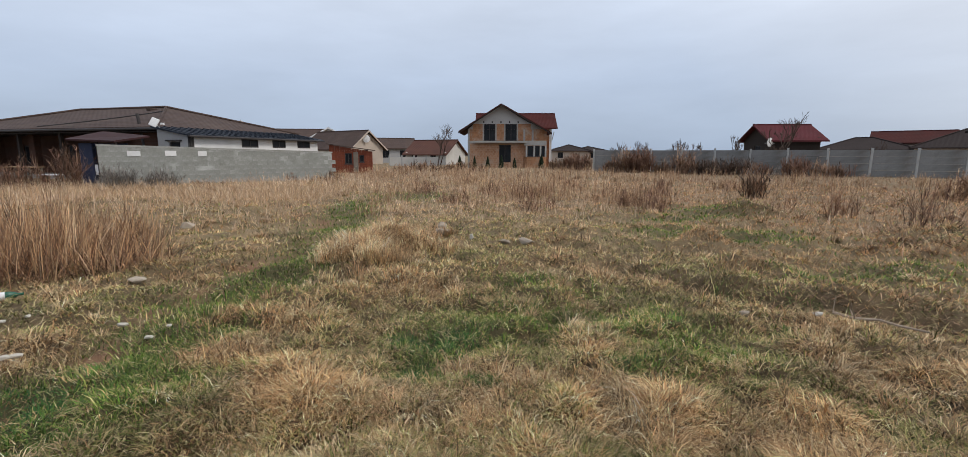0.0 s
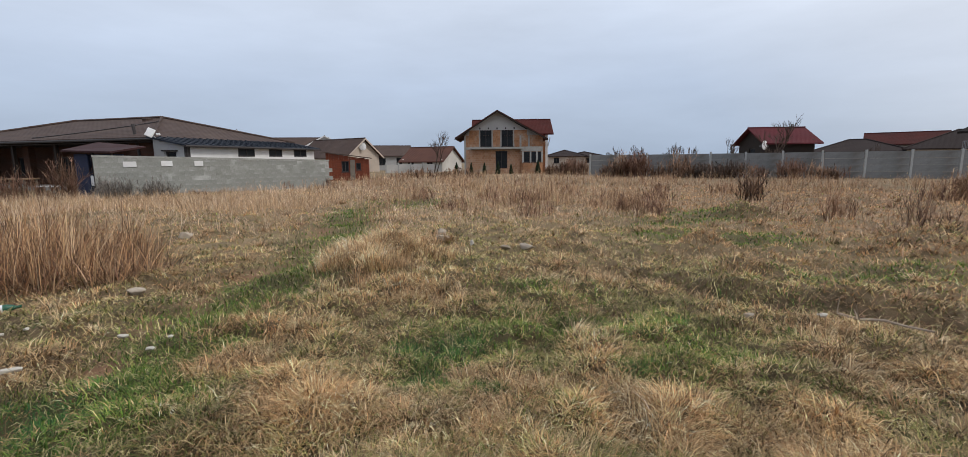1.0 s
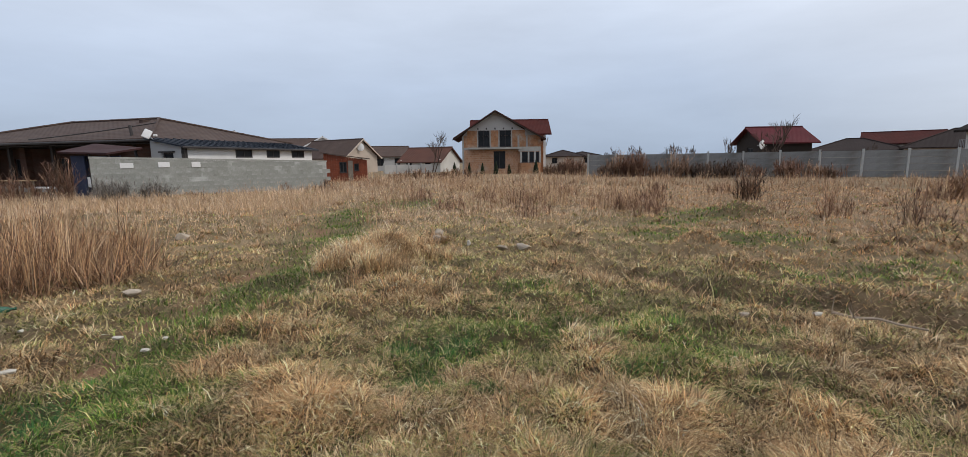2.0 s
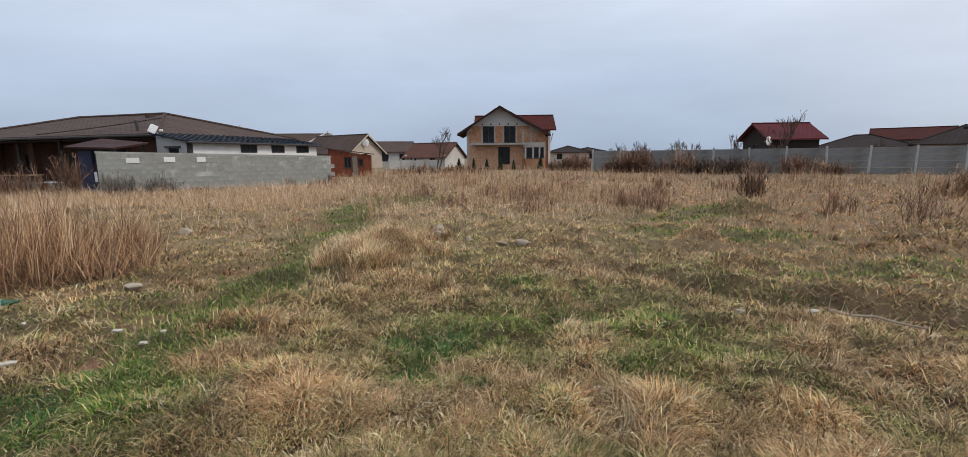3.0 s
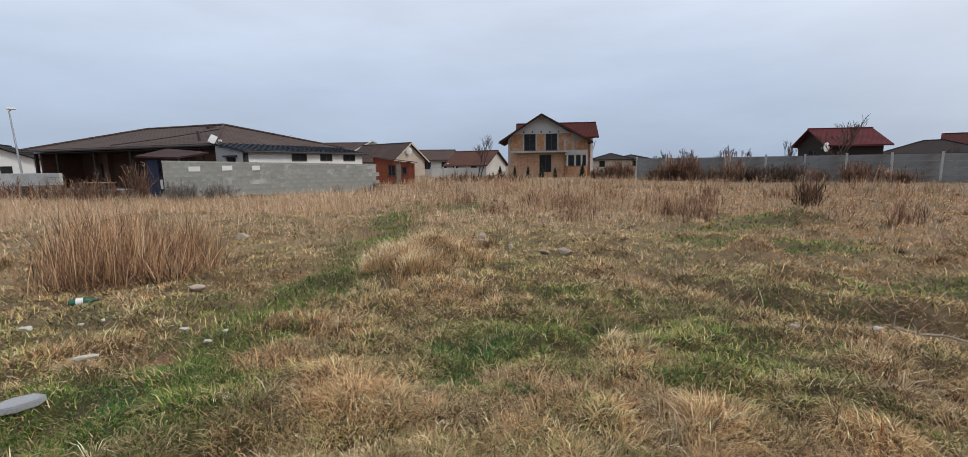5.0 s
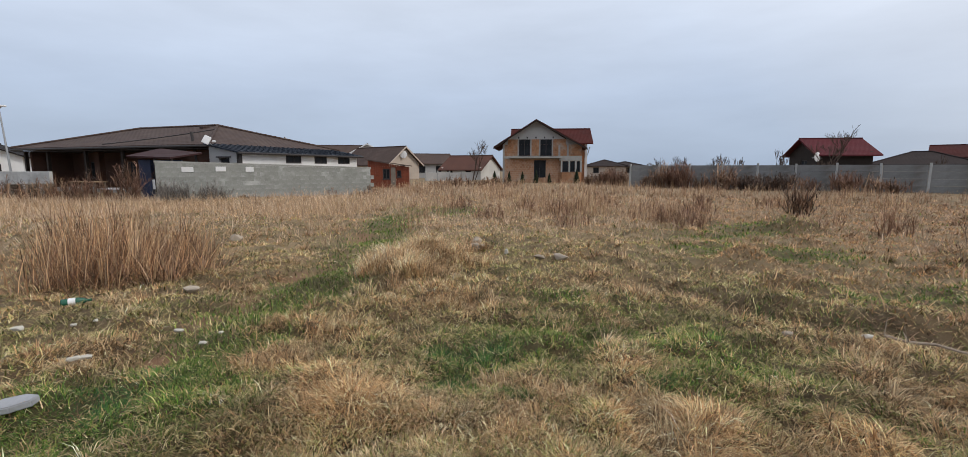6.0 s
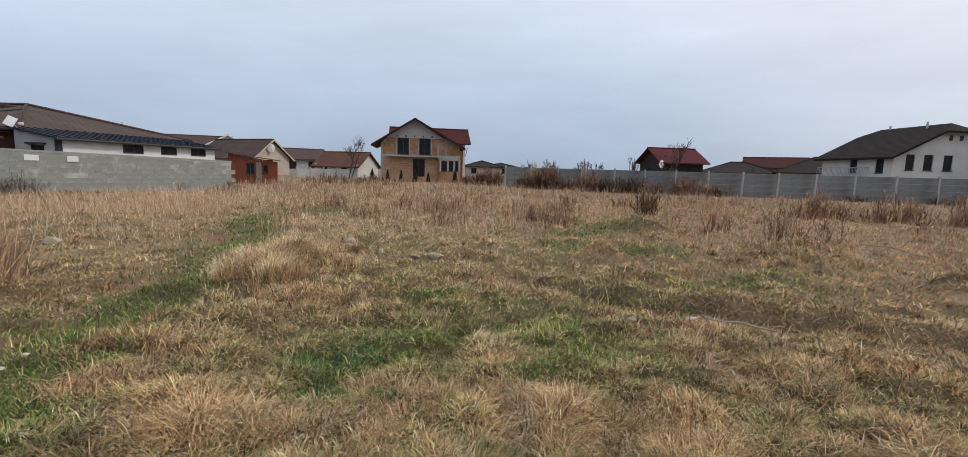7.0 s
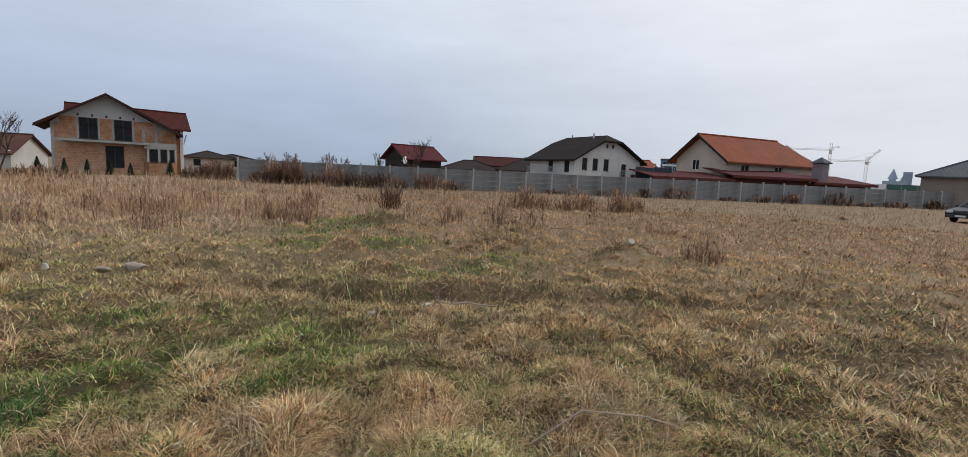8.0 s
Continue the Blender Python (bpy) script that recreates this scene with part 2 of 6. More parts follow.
def cyl(bm, a, b, r0, r1=None, seg=8):
    """A tapered round bar from a to b."""
    a, b = Vector(a), Vector(b)
    r1 = r0 if r1 is None else r1
    q = (b - a).to_track_quat("Z", "Y")
    ra, rb = [], []
    for i in range(seg):
        c = Vector((math.cos(2 * math.pi * i / seg), math.sin(2 * math.pi * i / seg), 0))
        ra.append(bm.verts.new(a + q @ (c * r0)))
        rb.append(bm.verts.new(b + q @ (c * r1)))
    for i in range(seg):
        bm.faces.new((ra[i], ra[(i + 1) % seg], rb[(i + 1) % seg], rb[i]))
    bm.faces.new(ra[::-1])
    bm.faces.new(rb)
    return bm


def holed(bm, w, h, t, holes, x0=0.0, y0=0.0, z0=0.0, gable=0.0, along="x"):
    """A wall w long, h high, t thick with holes (x, z, width, height); gable: extra height of a pointed top."""
    xs = sorted({0, w, *[q[0] for q in holes], *[q[0] + q[2] for q in holes]})
    zs = sorted({0, h, *[q[1] for q in holes], *[q[1] + q[3] for q in holes]})
    for i in range(len(xs) - 1):
        for j in range(len(zs) - 1):
            cx, cz = (xs[i] + xs[i + 1]) / 2, (zs[j] + zs[j + 1]) / 2
            if any(q[0] < cx < q[0] + q[2] and q[1] < cz < q[1] + q[3] for q in holes):
                continue
            if along == "x":
                box(bm, x0 + xs[i], y0, z0 + zs[j], x0 + xs[i + 1], y0 + t, z0 + zs[j + 1])
            else:
                box(bm, x0, y0 + xs[i], z0 + zs[j], x0 + t, y0 + xs[i + 1], z0 + zs[j + 1])
    if gable:
        def pt(s, d, z):
            return (x0 + s, y0 + d, z0 + z) if along == "x" else (x0 + d, y0 + s, z0 + z)
        a = [bm.verts.new(pt(s, 0, z)) for s, z in ((0, h), (w, h), (w / 2, h + gable))]
        b = [bm.verts.new(pt(s, t, z)) for s, z in ((0, h), (w, h), (w / 2, h + gable))]
        bm.faces.new(a)
        bm.faces.new(b[::-1])
        for i in range(3):
            bm.faces.new((a[i], b[i], b[(i + 1) % 3], a[(i + 1) % 3]))
    bmesh.ops.remove_doubles(bm, verts=bm.verts, dist=1e-4)
    return bm


def window(parent, x, y, z, w, h, frame_mat=None, along="x", panes=2, out=-1, name="window", sill=True):
    """A framed window in a hole: frame bars, panes and a sill, as parts under a window part."""
    fm = frame_mat or M_FRAMEDK
    f = 0.07

    def bx(bm, a0, d0, z0, a1, d1, z1):
        if along == "x":
            return box(bm, x + a0, y + d0, z + z0, x + a1, y + d1, z + z1)
        return box(bm, x + d0, y + a0, z + z0, x + d1, y + a1, z + z1)
    d = 0.08
    bm = bmesh.new()
    bx(bm, 0, d, 0, w, d + 0.07, f)
    bx(bm, 0, d, h - f, w, d + 0.07, h)
    bx(bm, 0, d, f, f, d + 0.07, h - f)
    bx(bm, w - f, d, f, w, d + 0.07, h - f)
    for i in range(1, panes):
        c = w * i / panes
        bx(bm, c - f / 2, d, f, c + f / 2, d + 0.07, h - f)
    win = part(name, bm, fm, parent)
    step = w / panes
    for i in range(panes):
        a = step * i + (f if i == 0 else f / 2)
        b = step * (i + 1) - (f if i == panes - 1 else f / 2)
        bm = bx(bmesh.new(), a, d + 0.03, f, b, d + 0.045, h - f)
        part("pane", bm, M_GLASS, win)
    if sill:
        bm = bx(bmesh.new(), -0.06, -0.06, -0.05, w + 0.06, d, -0.005)
        part("sill", bm, fm, win)
    return win


def gable_roof(parent, x0, x1, y0, y1, ze, zr, material, over=0.4, th=0.14, axis="y", name="roof"):
    """Two slopes with the ridge along axis; eaves overhang."""
    if axis == "y":
        c = (x0 + x1) / 2
        s = (zr - ze) / (c - x0)
        for a, sg in ((x0 - over, 1), (x1 + over, -1)):
            pts = [(a, y0 - over, ze - over * s), (c, y0 - over, zr), (c, y1 + over, zr), (a, y1 + over, ze - over * s)]
            part(name, slab(bmesh.new(), pts if sg < 0 else pts[::-1], th), material, parent)
        bm = cyl(bmesh.new(), (c, y0 - over, zr + 0.02), (c, y1 + over, zr + 0.02), 0.09, seg=6)
    else:
        c = (y0 + y1) / 2
        s = (zr - ze) / (c - y0)
        for a, sg in ((y0 - over, 1), (y1 + over, -1)):
            pts = [(x0 - over, a, ze - over * s), (x1 + over, a, ze - over * s), (x1 + over, c, zr), (x0 - over, c, zr)]
            part(name, slab(bmesh.new(), pts, th), material, parent)
        bm = cyl(bmesh.new(), (x0 - over, c, zr + 0.02), (x1 + over, c, zr + 0.02), 0.09, seg=6)
    part("ridge_cap", bm, material, parent)


# value noise on the plan
def vnoise(x, y, seed=0):
    x, y = np.asarray(x, float), np.asarray(y, float)
    xi, yi = np.floor(x).astype(np.int64), np.floor(y).astype(np.int64)
    fx, fy = x - xi, y - yi
    fx, fy = fx * fx * (3 - 2 * fx), fy * fy * (3 - 2 * fy)

    def hsh(a, b):
        q = (a * 374761393 + b * 668265263 + seed * 1274126177) & 0xFFFFFFFF
        q = ((q ^ (q >> 13)) * 1274126177) & 0xFFFFFFFF
        return ((q ^ (q >> 16)) & 0xFFFF) / 65535.0
    return (hsh(xi, yi) * (1 - fx) + hsh(xi + 1, yi) * fx) * (1 - fy) + (hsh(xi, yi + 1) * (1 - fx) + hsh(xi + 1, yi + 1) * fx) * fy


def fnoise(x, y, seed=0, octs=3):
    v, a, s = 0, 0.5, 1.0
    for k in range(octs):
        v = v + a * vnoise(x * s, y * s, seed + 17 * k)
        a, s = a * 0.5, s * 2.1
    return v / (1 - 0.5 ** octs)


def blob(x, y, cx, cy, rx, ry=None, turn=0.0):
    ry = ry or rx
    c, s = math.cos(radians(turn)), math.sin(radians(turn))
    u, v = (x - cx) * c + (y - cy) * s, -(x - cx) * s + (y - cy) * c
    return np.exp(-((u / rx) ** 2 + (v / ry) ** 2))


def nearness(x, y, pts, half):
    """Closeness (0..1) to a polyline on the plan."""
    best = np.full(np.shape(x), 1e9)
    for (ax, ay), (bx, by) in zip(pts, pts[1:]):
        dx, dy = bx - ax, by - ay
        t = np.clip(((x - ax) * dx + (y - ay) * dy) / (dx * dx + dy * dy), 0, 1)
        best = np.minimum(best, np.hypot(x - ax - t * dx, y - ay - t * dy))
    return np.exp(-(best / half) ** 2)


def cells(x, y, size, seed):
    """Nearest of scattered clump centres: distance in sizes, direction away from it, a number of its own."""
    x, y = np.asarray(x, float) / size, np.asarray(y, float) / size
    xi, yi = np.floor(x), np.floor(y)
    best = np.full(np.shape(x), 9.0)
    ang, own = np.zeros(np.shape(x)), np.zeros(np.shape(x))
    for i in (-1, 0, 1):
        for j in (-1, 0, 1):
            cx, cy = xi + i, yi + j
            px = cx + 0.1 + 0.8 * vnoise(cx, cy, seed)
            py = cy + 0.1 + 0.8 * vnoise(cx, cy, seed + 1)
            d = np.hypot(x - px, y - py)
            closer = d < best
            best = np.where(closer, d, best)
            ang = np.where(closer, np.arctan2(y - py, x - px), ang)
            own = np.where(closer, vnoise(cx, cy, seed + 2), own)
    return best, ang, own


DITCH = [(1.9, 7.4), (2.44, 6.22), (2.88, 5.55), (3.38, 5.15), (3.75, 4.85), (4.3, 4.65), (5.2, 3.9), (6.2, 3.15), (7.6, 2.0), (9.2, 1.2)]
BANK = [(x + 0.38, y + 0.42) for x, y in DITCH[1:8]]
TRACK = [(-3.2, 3.6), (-3.31, 4.23), (-3.46, 5.25), (-3.46, 5.9), (-3.42, 7.14), (-3.3, 8.0), (-3.7, 10.0), (-4.1, 13.0)]
PATH = [(-3.1, 2.6), (-2.55, 3.1), (-2.6, 3.7), (-3.0, 5.0), (-2.7, 6.4), (-2.75, 8.3), (-3.15, 9.2), (-3.6, 12.3), (-4.2, 15.7)]
STRIP = [(1.7, 6.8), (2.35, 5.6), (2.8, 4.85), (3.15, 4.4), (3.35, 3.95), (4.2, 3.3), (5.6, 2.4)]
MOUNDS = [(7.2, 12.9, 0.9, 0.6, 0.38), (-10.5, 12.5, 4.0, 3.4, 0.35), (-1.6, 7.7, 0.8, 1.2, 0.16), (9.3, 5.6, 0.9, 0.6, 0.26), (3.75, 6.6, 0.5, 0.4, 0.20),
          (4.15, 8.5, 0.6, 0.45, 0.22), (8.3, 8.5, 1.1, 0.7, 0.32), (7.5, 7.5, 0.6, 0.45, 0.26), (2.9, 1.65, 0.55, 0.4, 0.14), (9.0, 1.2, 0.8, 0.5, 0.2)]


def lie(x, y):
    """Height of the ground."""
    r = np.hypot(x, y)
    near = np.exp(-((r - 1.5).clip(0) / 30.0) ** 2)
    h = (fnoise(x * 0.45, y * 0.45, 3) - 0.5) * 0.22 + (fnoise(x * 1.7, y * 1.7, 9) - 0.5) * 0.16
    for cx, cy, rx, ry, up in MOUNDS:
        h = h + 1.2 * up * blob(x, y, cx, cy, rx, ry)
    h = h - 0.14 * nearness(x, y, DITCH, 0.22) + 0.12 * nearness(x, y, BANK, 0.32) - 0.05 * nearness(x, y, TRACK, 0.4)
    d, a, own = cells(x, y, 0.62, 301)
    e, a, own2 = cells(x, y, 0.33, 311)
    rough = np.clip((r - 1.2) / 1.0, 0, 1) * (1 - 0.75 * nearness(x, y, PATH, 0.5)) * (1 - 0.8 * nearness(x, y, TRACK, 0.4))
    h = h + rough * (0.12 * (0.2 + own) * np.clip(1 - (d / 0.72) ** 2, 0, 1) + 0.065 * (0.3 + own2) * np.clip(1 - (e / 0.7) ** 2, 0, 1) - 0.05)
    return h * near - 0.10


LUSH = [(-0.49, 3.44, 0.26), (-0.66, 4.08, 0.28), (-0.19, 4.05, 0.28), (1.06, 3.36, 0.14), (2.94, 4.31, 0.10), (1.91, 4.4, 0.12), (3.5, 5.0, 0.25), (2.9, 5.6, 0.2), (6.1, 3.2, 0.3), (-2.95, 2.9, 0.3), (0.0, 3.2, 0.14)]
SWARDS = [(5.3, 11.9, 1.3, 0.7), (4.9, 9.3, 0.9, 0.6), (5.7, 8.7, 0.9, 0.5), (4.0, 9.8, 0.9, 0.7), (5.5, 6.2, 1.1, 0.5), (4.7, 6.0, 0.8, 0.5), (1.4, 3.5, 0.5, 0.4), (1.8, 3.75, 0.4, 0.35),
          (2.35, 2.95, 0.4, 0.3), (0.1, 4.65, 0.6, 0.45), (0.85, 4.5, 0.7, 0.5), (1.8, 4.6, 0.55, 0.5), (0.5, 5.9, 0.8, 0.5), (6.7, 13.5, 1.2, 0.7), (-2.7, 18.0, 1.3, 1.4), (-2.9, 2.8, 0.5, 0.4)]
TANS = [(-3.73, 3.68, 0.28), (-2.6, 4.34, 0.22), (-2.07, 4.34, 0.24), (-1.66, 4.18, 0.22), (-2.05, 3.6, 0.32), (-1.2, 3.0, 0.36), (-4.78, 5.32, 0.32), (-0.96, 5.6, 0.5), (-0.15, 3.44, 0.18), (0.25, 3.25, 0.2),
        (0.0, 2.83, 0.24), (0.9, 2.82, 0.28), (2.96, 3.38, 0.5), (1.14, 2.75, 0.36), (2.1, 2.75, 0.35), (1.95, 2.3, 0.42), (2.86, 1.7, 0.6), (0.95, 3.75, 0.14), (3.67, 6.5, 0.35), (4.2, 8.5, 0.45)]


def greenness(x, y):
    """How green the sward is, 0 to about 1."""
    g = (1.3 + 1.1 * np.clip((y - 4) / 3, 0, 1)) * nearness(x, y, PATH, 0.58)
    for cx, cy, rx, ry in SWARDS:
        g = g + min(1.7, 0.05 + 0.11 * cy) * blob(x, y, cx, cy, 1.15 * rx, 1.15 * ry)
    for cx, cy, rr in LUSH:
        g = g + 1.6 * blob(x, y, cx, cy, rr)
    n = fnoise(x * 1.3, y * 1.3, 41) * 0.5 + fnoise(x * 5, y * 5, 55) * 0.5
    return np.clip(g * (0.1 + 1.6 * n) + 0.5 * (n - 0.5) - 0.8 * tanness(x, y), 0, 1)


def tanness(x, y):
    """Where long dead grass lies in mats."""
    d = 0.9 * nearness(x, y, STRIP, 0.42) + 1.3 * blob(x, y, -1.6, 7.75, 0.75, 1.35)
    for cx, cy, rr in TANS:
        d = d + 1.2 * blob(x, y, cx, cy, rr)
    n = fnoise(x * 2.1, y * 2.1, 141)
    return np.clip(d * (0.15 + 1.35 * n) + 0.9 * (n - 0.62), 0, 1)


def bareness(x, y):
    n = fnoise(x * 2.5, y * 2.5, 77)
    b = 1.1 * nearness(x, y, TRACK, 0.24) * (n * 2.2 - 0.45) + 0.5 * blob(x, y, -3.5, 4.3, 0.5, 0.5) * (n * 1.8 - 0.4) + 1.3 * blob(x, y, 1.81, 6.95, 0.24, 0.15)
    b = b + 1.2 * nearness(x, y, [(36, -20), (37, 0), (60, 4)], 2.2)
    return np.clip(b, 0, 1)


# ground: one sheet to the horizon, fine near the path
def build_ground():
    k = 410
    u = np.linspace(-1, 1, k)
    ax = np.sinh(u * 8.2) / np.sinh(8.2) * 2600
    gx, gy = np.meshgrid(ax + 0.8, ax + 4.6)
    gz = lie(gx, gy)
    co = np.stack([gx, gy, gz], -1).reshape(-1, 3)
    i = np.arange(k * k).reshape(k, k)
    q = np.stack([i[:-1, :-1], i[:-1, 1:], i[1:, 1:], i[1:, :-1]], -1).reshape(-1, 4)
    me = bpy.data.meshes.new("ground")
    me.vertices.add(len(co))
    me.vertices.foreach_set("co", co.ravel())
    me.loops.add(q.size)
    me.loops.foreach_set("vertex_index", q.ravel())
    me.polygons.add(len(q))
    me.polygons.foreach_set("loop_start", np.arange(0, q.size, 4))
    me.update()
    at = me.attributes.new("sward", "FLOAT_VECTOR", "POINT")
    at.data.foreach_set("vector", np.stack([0.5 * greenness(gx, gy), bareness(gx, gy), np.clip((np.hypot(gx, gy) - 3.5) / 7, 0, 1)], -1).ravel())
    me.polygons.foreach_set("use_smooth", np.ones(len(q), bool))
    m = mat("soil_and_thatch", (0.105, 0.07, 0.04), (0.035, 0.025, 0.016), 6.0, 0.95, 0.9, 110, stain=(0.18, 0.12, 0.07), stain_amt=0.6)
    nt = m.node_tree
    n, l = nt.nodes.new, nt.links.new
    hv = [c for c in nt.nodes if c.type == "HUE_SAT"][0]
    src = hv.inputs["Color"].links[0].from_socket
    a = n("ShaderNodeAttribute")
    a.attribute_name = "sward"
    sep = n("ShaderNodeSeparateXYZ")
    l(a.outputs["Vector"], sep.inputs[0])
    m1, m2 = n("ShaderNodeMixRGB"), n("ShaderNodeMixRGB")
    m1.inputs[2].default_value = (0.04, 0.05, 0.016, 1)
    m0, nf = n("ShaderNodeMixRGB"), n("ShaderNodeTexNoise")
    nf.inputs["Scale"].default_value, nf.inputs["Detail"].default_value, nf.inputs["Roughness"].default_value = 1.1, 10, 0.75
    tcs = [c for c in nt.nodes if c.type == "TEX_COORD"][0]
    l(tcs.outputs["Object"], nf.inputs["Vector"])
    rf = n("ShaderNodeValToRGB")
    re = rf.color_ramp.elements
    re[0].position, re[0].color = 0.34, (0.09, 0.066, 0.037, 1)
    re[1].position, re[1].color = 0.70, (0.36, 0.265, 0.16, 1)
    l(nf.outputs[0], rf.inputs[0])
    l(sep.outputs[2], m0.inputs[0])
    l(src, m0.inputs[1])
    l(rf.outputs[0], m0.inputs[2])
    m2.inputs[2].default_value = (0.22, 0.125, 0.075, 1)
    l(sep.outputs[0], m1.inputs[0])
    l(m0.outputs[0], m1.inputs[1])
    l(sep.outputs[1], m2.inputs[0])
    l(m1.outputs[0], m2.inputs[1])
    l(m2.outputs[0], hv.inputs["Color"])
    me.materials.append(m)
    tagged(new("ground", me), "uneven field of dry winter grass and soil", "ground", kind="structure")


build_ground()


def strips(name, base, ang, lean, length, width, col, label, category, bend=0.6, kind="stuff", material=None, seg=2):
    """Many blades or stalks as one mesh: each a tapered strip that curves over."""
    n = len(base)
    dx, dy = np.cos(ang), np.sin(ang)
    sx, sy = -dy, dx
    co = np.empty((n, 2 * seg + 1, 3))
    px, py, pz = base.T.copy()
    th = lean.copy()
    for k in range(seg + 1):
        w = width * (1 - 0.55 * k / seg) / 2
        if k < seg:
            co[:, 2 * k] = np.stack([px - sx * w, py - sy * w, pz], -1)
            co[:, 2 * k + 1] = np.stack([px + sx * w, py + sy * w, pz], -1)
            s = length / seg
            px, py, pz = px + dx * np.sin(th) * s, py + dy * np.sin(th) * s, pz + np.cos(th) * s
            th = th + bend * (0.6 + 0.8 * np.random.rand(n))
        else:
            co[:, 2 * seg] = np.stack([px, py, pz], -1)
    v = 2 * seg + 1
    pat = []
    starts, tot = [], 0
    for k in range(seg - 1):
        starts.append(tot)
        pat += [2 * k, 2 * k + 1, 2 * k + 3, 2 * k + 2]
        tot += 4
    starts.append(tot)
    pat += [2 * seg - 2, 2 * seg - 1, 2 * seg]
    tot += 3
    off = (np.arange(n) * v)[:, None]
    loops = (np.array(pat)[None] + off).ravel()
    ls = (np.array(starts)[None] + (np.arange(n) * tot)[:, None]).ravel()
    me = bpy.data.meshes.new(name)
    me.vertices.add(n * v)
    me.vertices.foreach_set("co", co.astype(np.float32).ravel())
    me.loops.add(len(loops))
    me.loops.foreach_set("vertex_index", loops.astype(np.int32))
    me.polygons.add(len(ls))
    me.polygons.foreach_set("loop_start", ls.astype(np.int32))
    me.update()
    at = me.attributes.new("tint", "FLOAT_COLOR", "POINT")
    c4 = np.ones((n, v, 4), np.float32)
    c4[:, :, :3] = col[:, None, :]
    at.data.foreach_set("color", c4.ravel())
    me.materials.append(material or M_GRASS)
    return tagged(new(name, me), label, category, kind=kind)


def palette(n, cols, jitter=0.18):
    c = np.array(cols)[np.random.randint(0, len(cols), n)]
    return c * (1 + jitter * np.random.randn(n, 1)).clip(0.5, 1.6)


DRY = [(0.56, 0.39, 0.215), (0.42, 0.28, 0.15), (0.74, 0.56, 0.34), (0.28, 0.17, 0.09), (0.54, 0.40, 0.225), (0.10, 0.062, 0.035), (0.84, 0.69, 0.46), (0.46, 0.275, 0.145)]
OLIVE = [(0.30, 0.29, 0.10), (0.42, 0.37, 0.15), (0.20, 0.22, 0.06), (0.54, 0.47, 0.23), (0.14, 0.16, 0.045), (0.065, 0.075, 0.025), (0.62, 0.53, 0.30)]
GREEN = [(0.13, 0.235, 0.036), (0.19, 0.28, 0.055), (0.085, 0.17, 0.028), (0.28, 0.32, 0.085), (0.055, 0.11, 0.022), (0.12, 0.20, 0.045)]
DEEP = [(0.045, 0.135, 0.04), (0.07, 0.18, 0.05), (0.035, 0.09, 0.03), (0.10, 0.21, 0.05)]
STRAW = [(0.56, 0.385, 0.225), (0.48, 0.315, 0.18), (0.64, 0.465, 0.29), (0.38, 0.235, 0.135), (0.50, 0.34, 0.21)]
REED = [(0.48, 0.29, 0.16), (0.60, 0.40, 0.23), (0.40, 0.23, 0.125), (0.24, 0.13, 0.075), (0.70, 0.51, 0.33)]
WEED = [(0.27, 0.155, 0.095), (0.36, 0.22, 0.14), (0.20, 0.115, 0.075), (0.44, 0.30, 0.19)]
BRUSH = [(0.15, 0.09, 0.06), (0.20, 0.12, 0.08), (0.11, 0.07, 0.05), (0.26, 0.16, 0.105)]


def parched(x, y):
    """Where dead tussock grass takes over from the green."""
    w = fnoise(x * 0.95, y * 0.95, 131)
    return np.clip((w - 0.42) / 0.16, 0, 1)


def fan(n, r0, r1, a0=-100, a1=62, cx=0.0, cy=0.0):
    """Random places round the viewing spot, thinning out with the distance."""
    r = r0 * (r1 / r0) ** np.random.rand(n)
    a = np.radians(np.random.uniform(a0, a1, n))
    return cx - r * np.sin(a), cy + r * np.cos(a), r



# concrete panel fence
FA, FB = Vector((10.3, 44.6)), Vector((82.2, 2.56))


def build_fence():
    d = FB - FA
    n = int(d.length / 2.55)
    rz = math.degrees(math.atan2(d.y, d.x))
    f = thing("concrete_fence", "weathered grey precast concrete panel fence with posts", "fence", FA.x, FA.y, -0.1, rz)
    bm = box(bmesh.new(), -0.07, -0.08, 0, 0.07, 0.08, 2.06, 0.012)
    post = part("post", bm, M_POST, f)
    bm = box(bmesh.new(), 0.085, -0.03, 0, 2.465, 0.03, 0.475, 0.01)
    panel = part("panel", bm, M_PANEL, f)
    rnd = random.Random(4)
    for i in range(n + 1):
        if i:
            p = new("post", post.data)
            p.parent = f
            p.matrix_basis = pose(i * 2.55, 0, rnd.uniform(-0.03, 0.03), rnd.uniform(-0.8, 0.8), rnd.uniform(-0.8, 0.8), 0)
        for k in range(4):
            if i == 0 and k == 0 or i == n:
                continue
            p = new("panel", panel.data)
            p.parent = f
            p.matrix_basis = pose(i * 2.55, rnd.uniform(-0.006, 0.006), k * 0.485, 0, 0, 0)


build_fence()

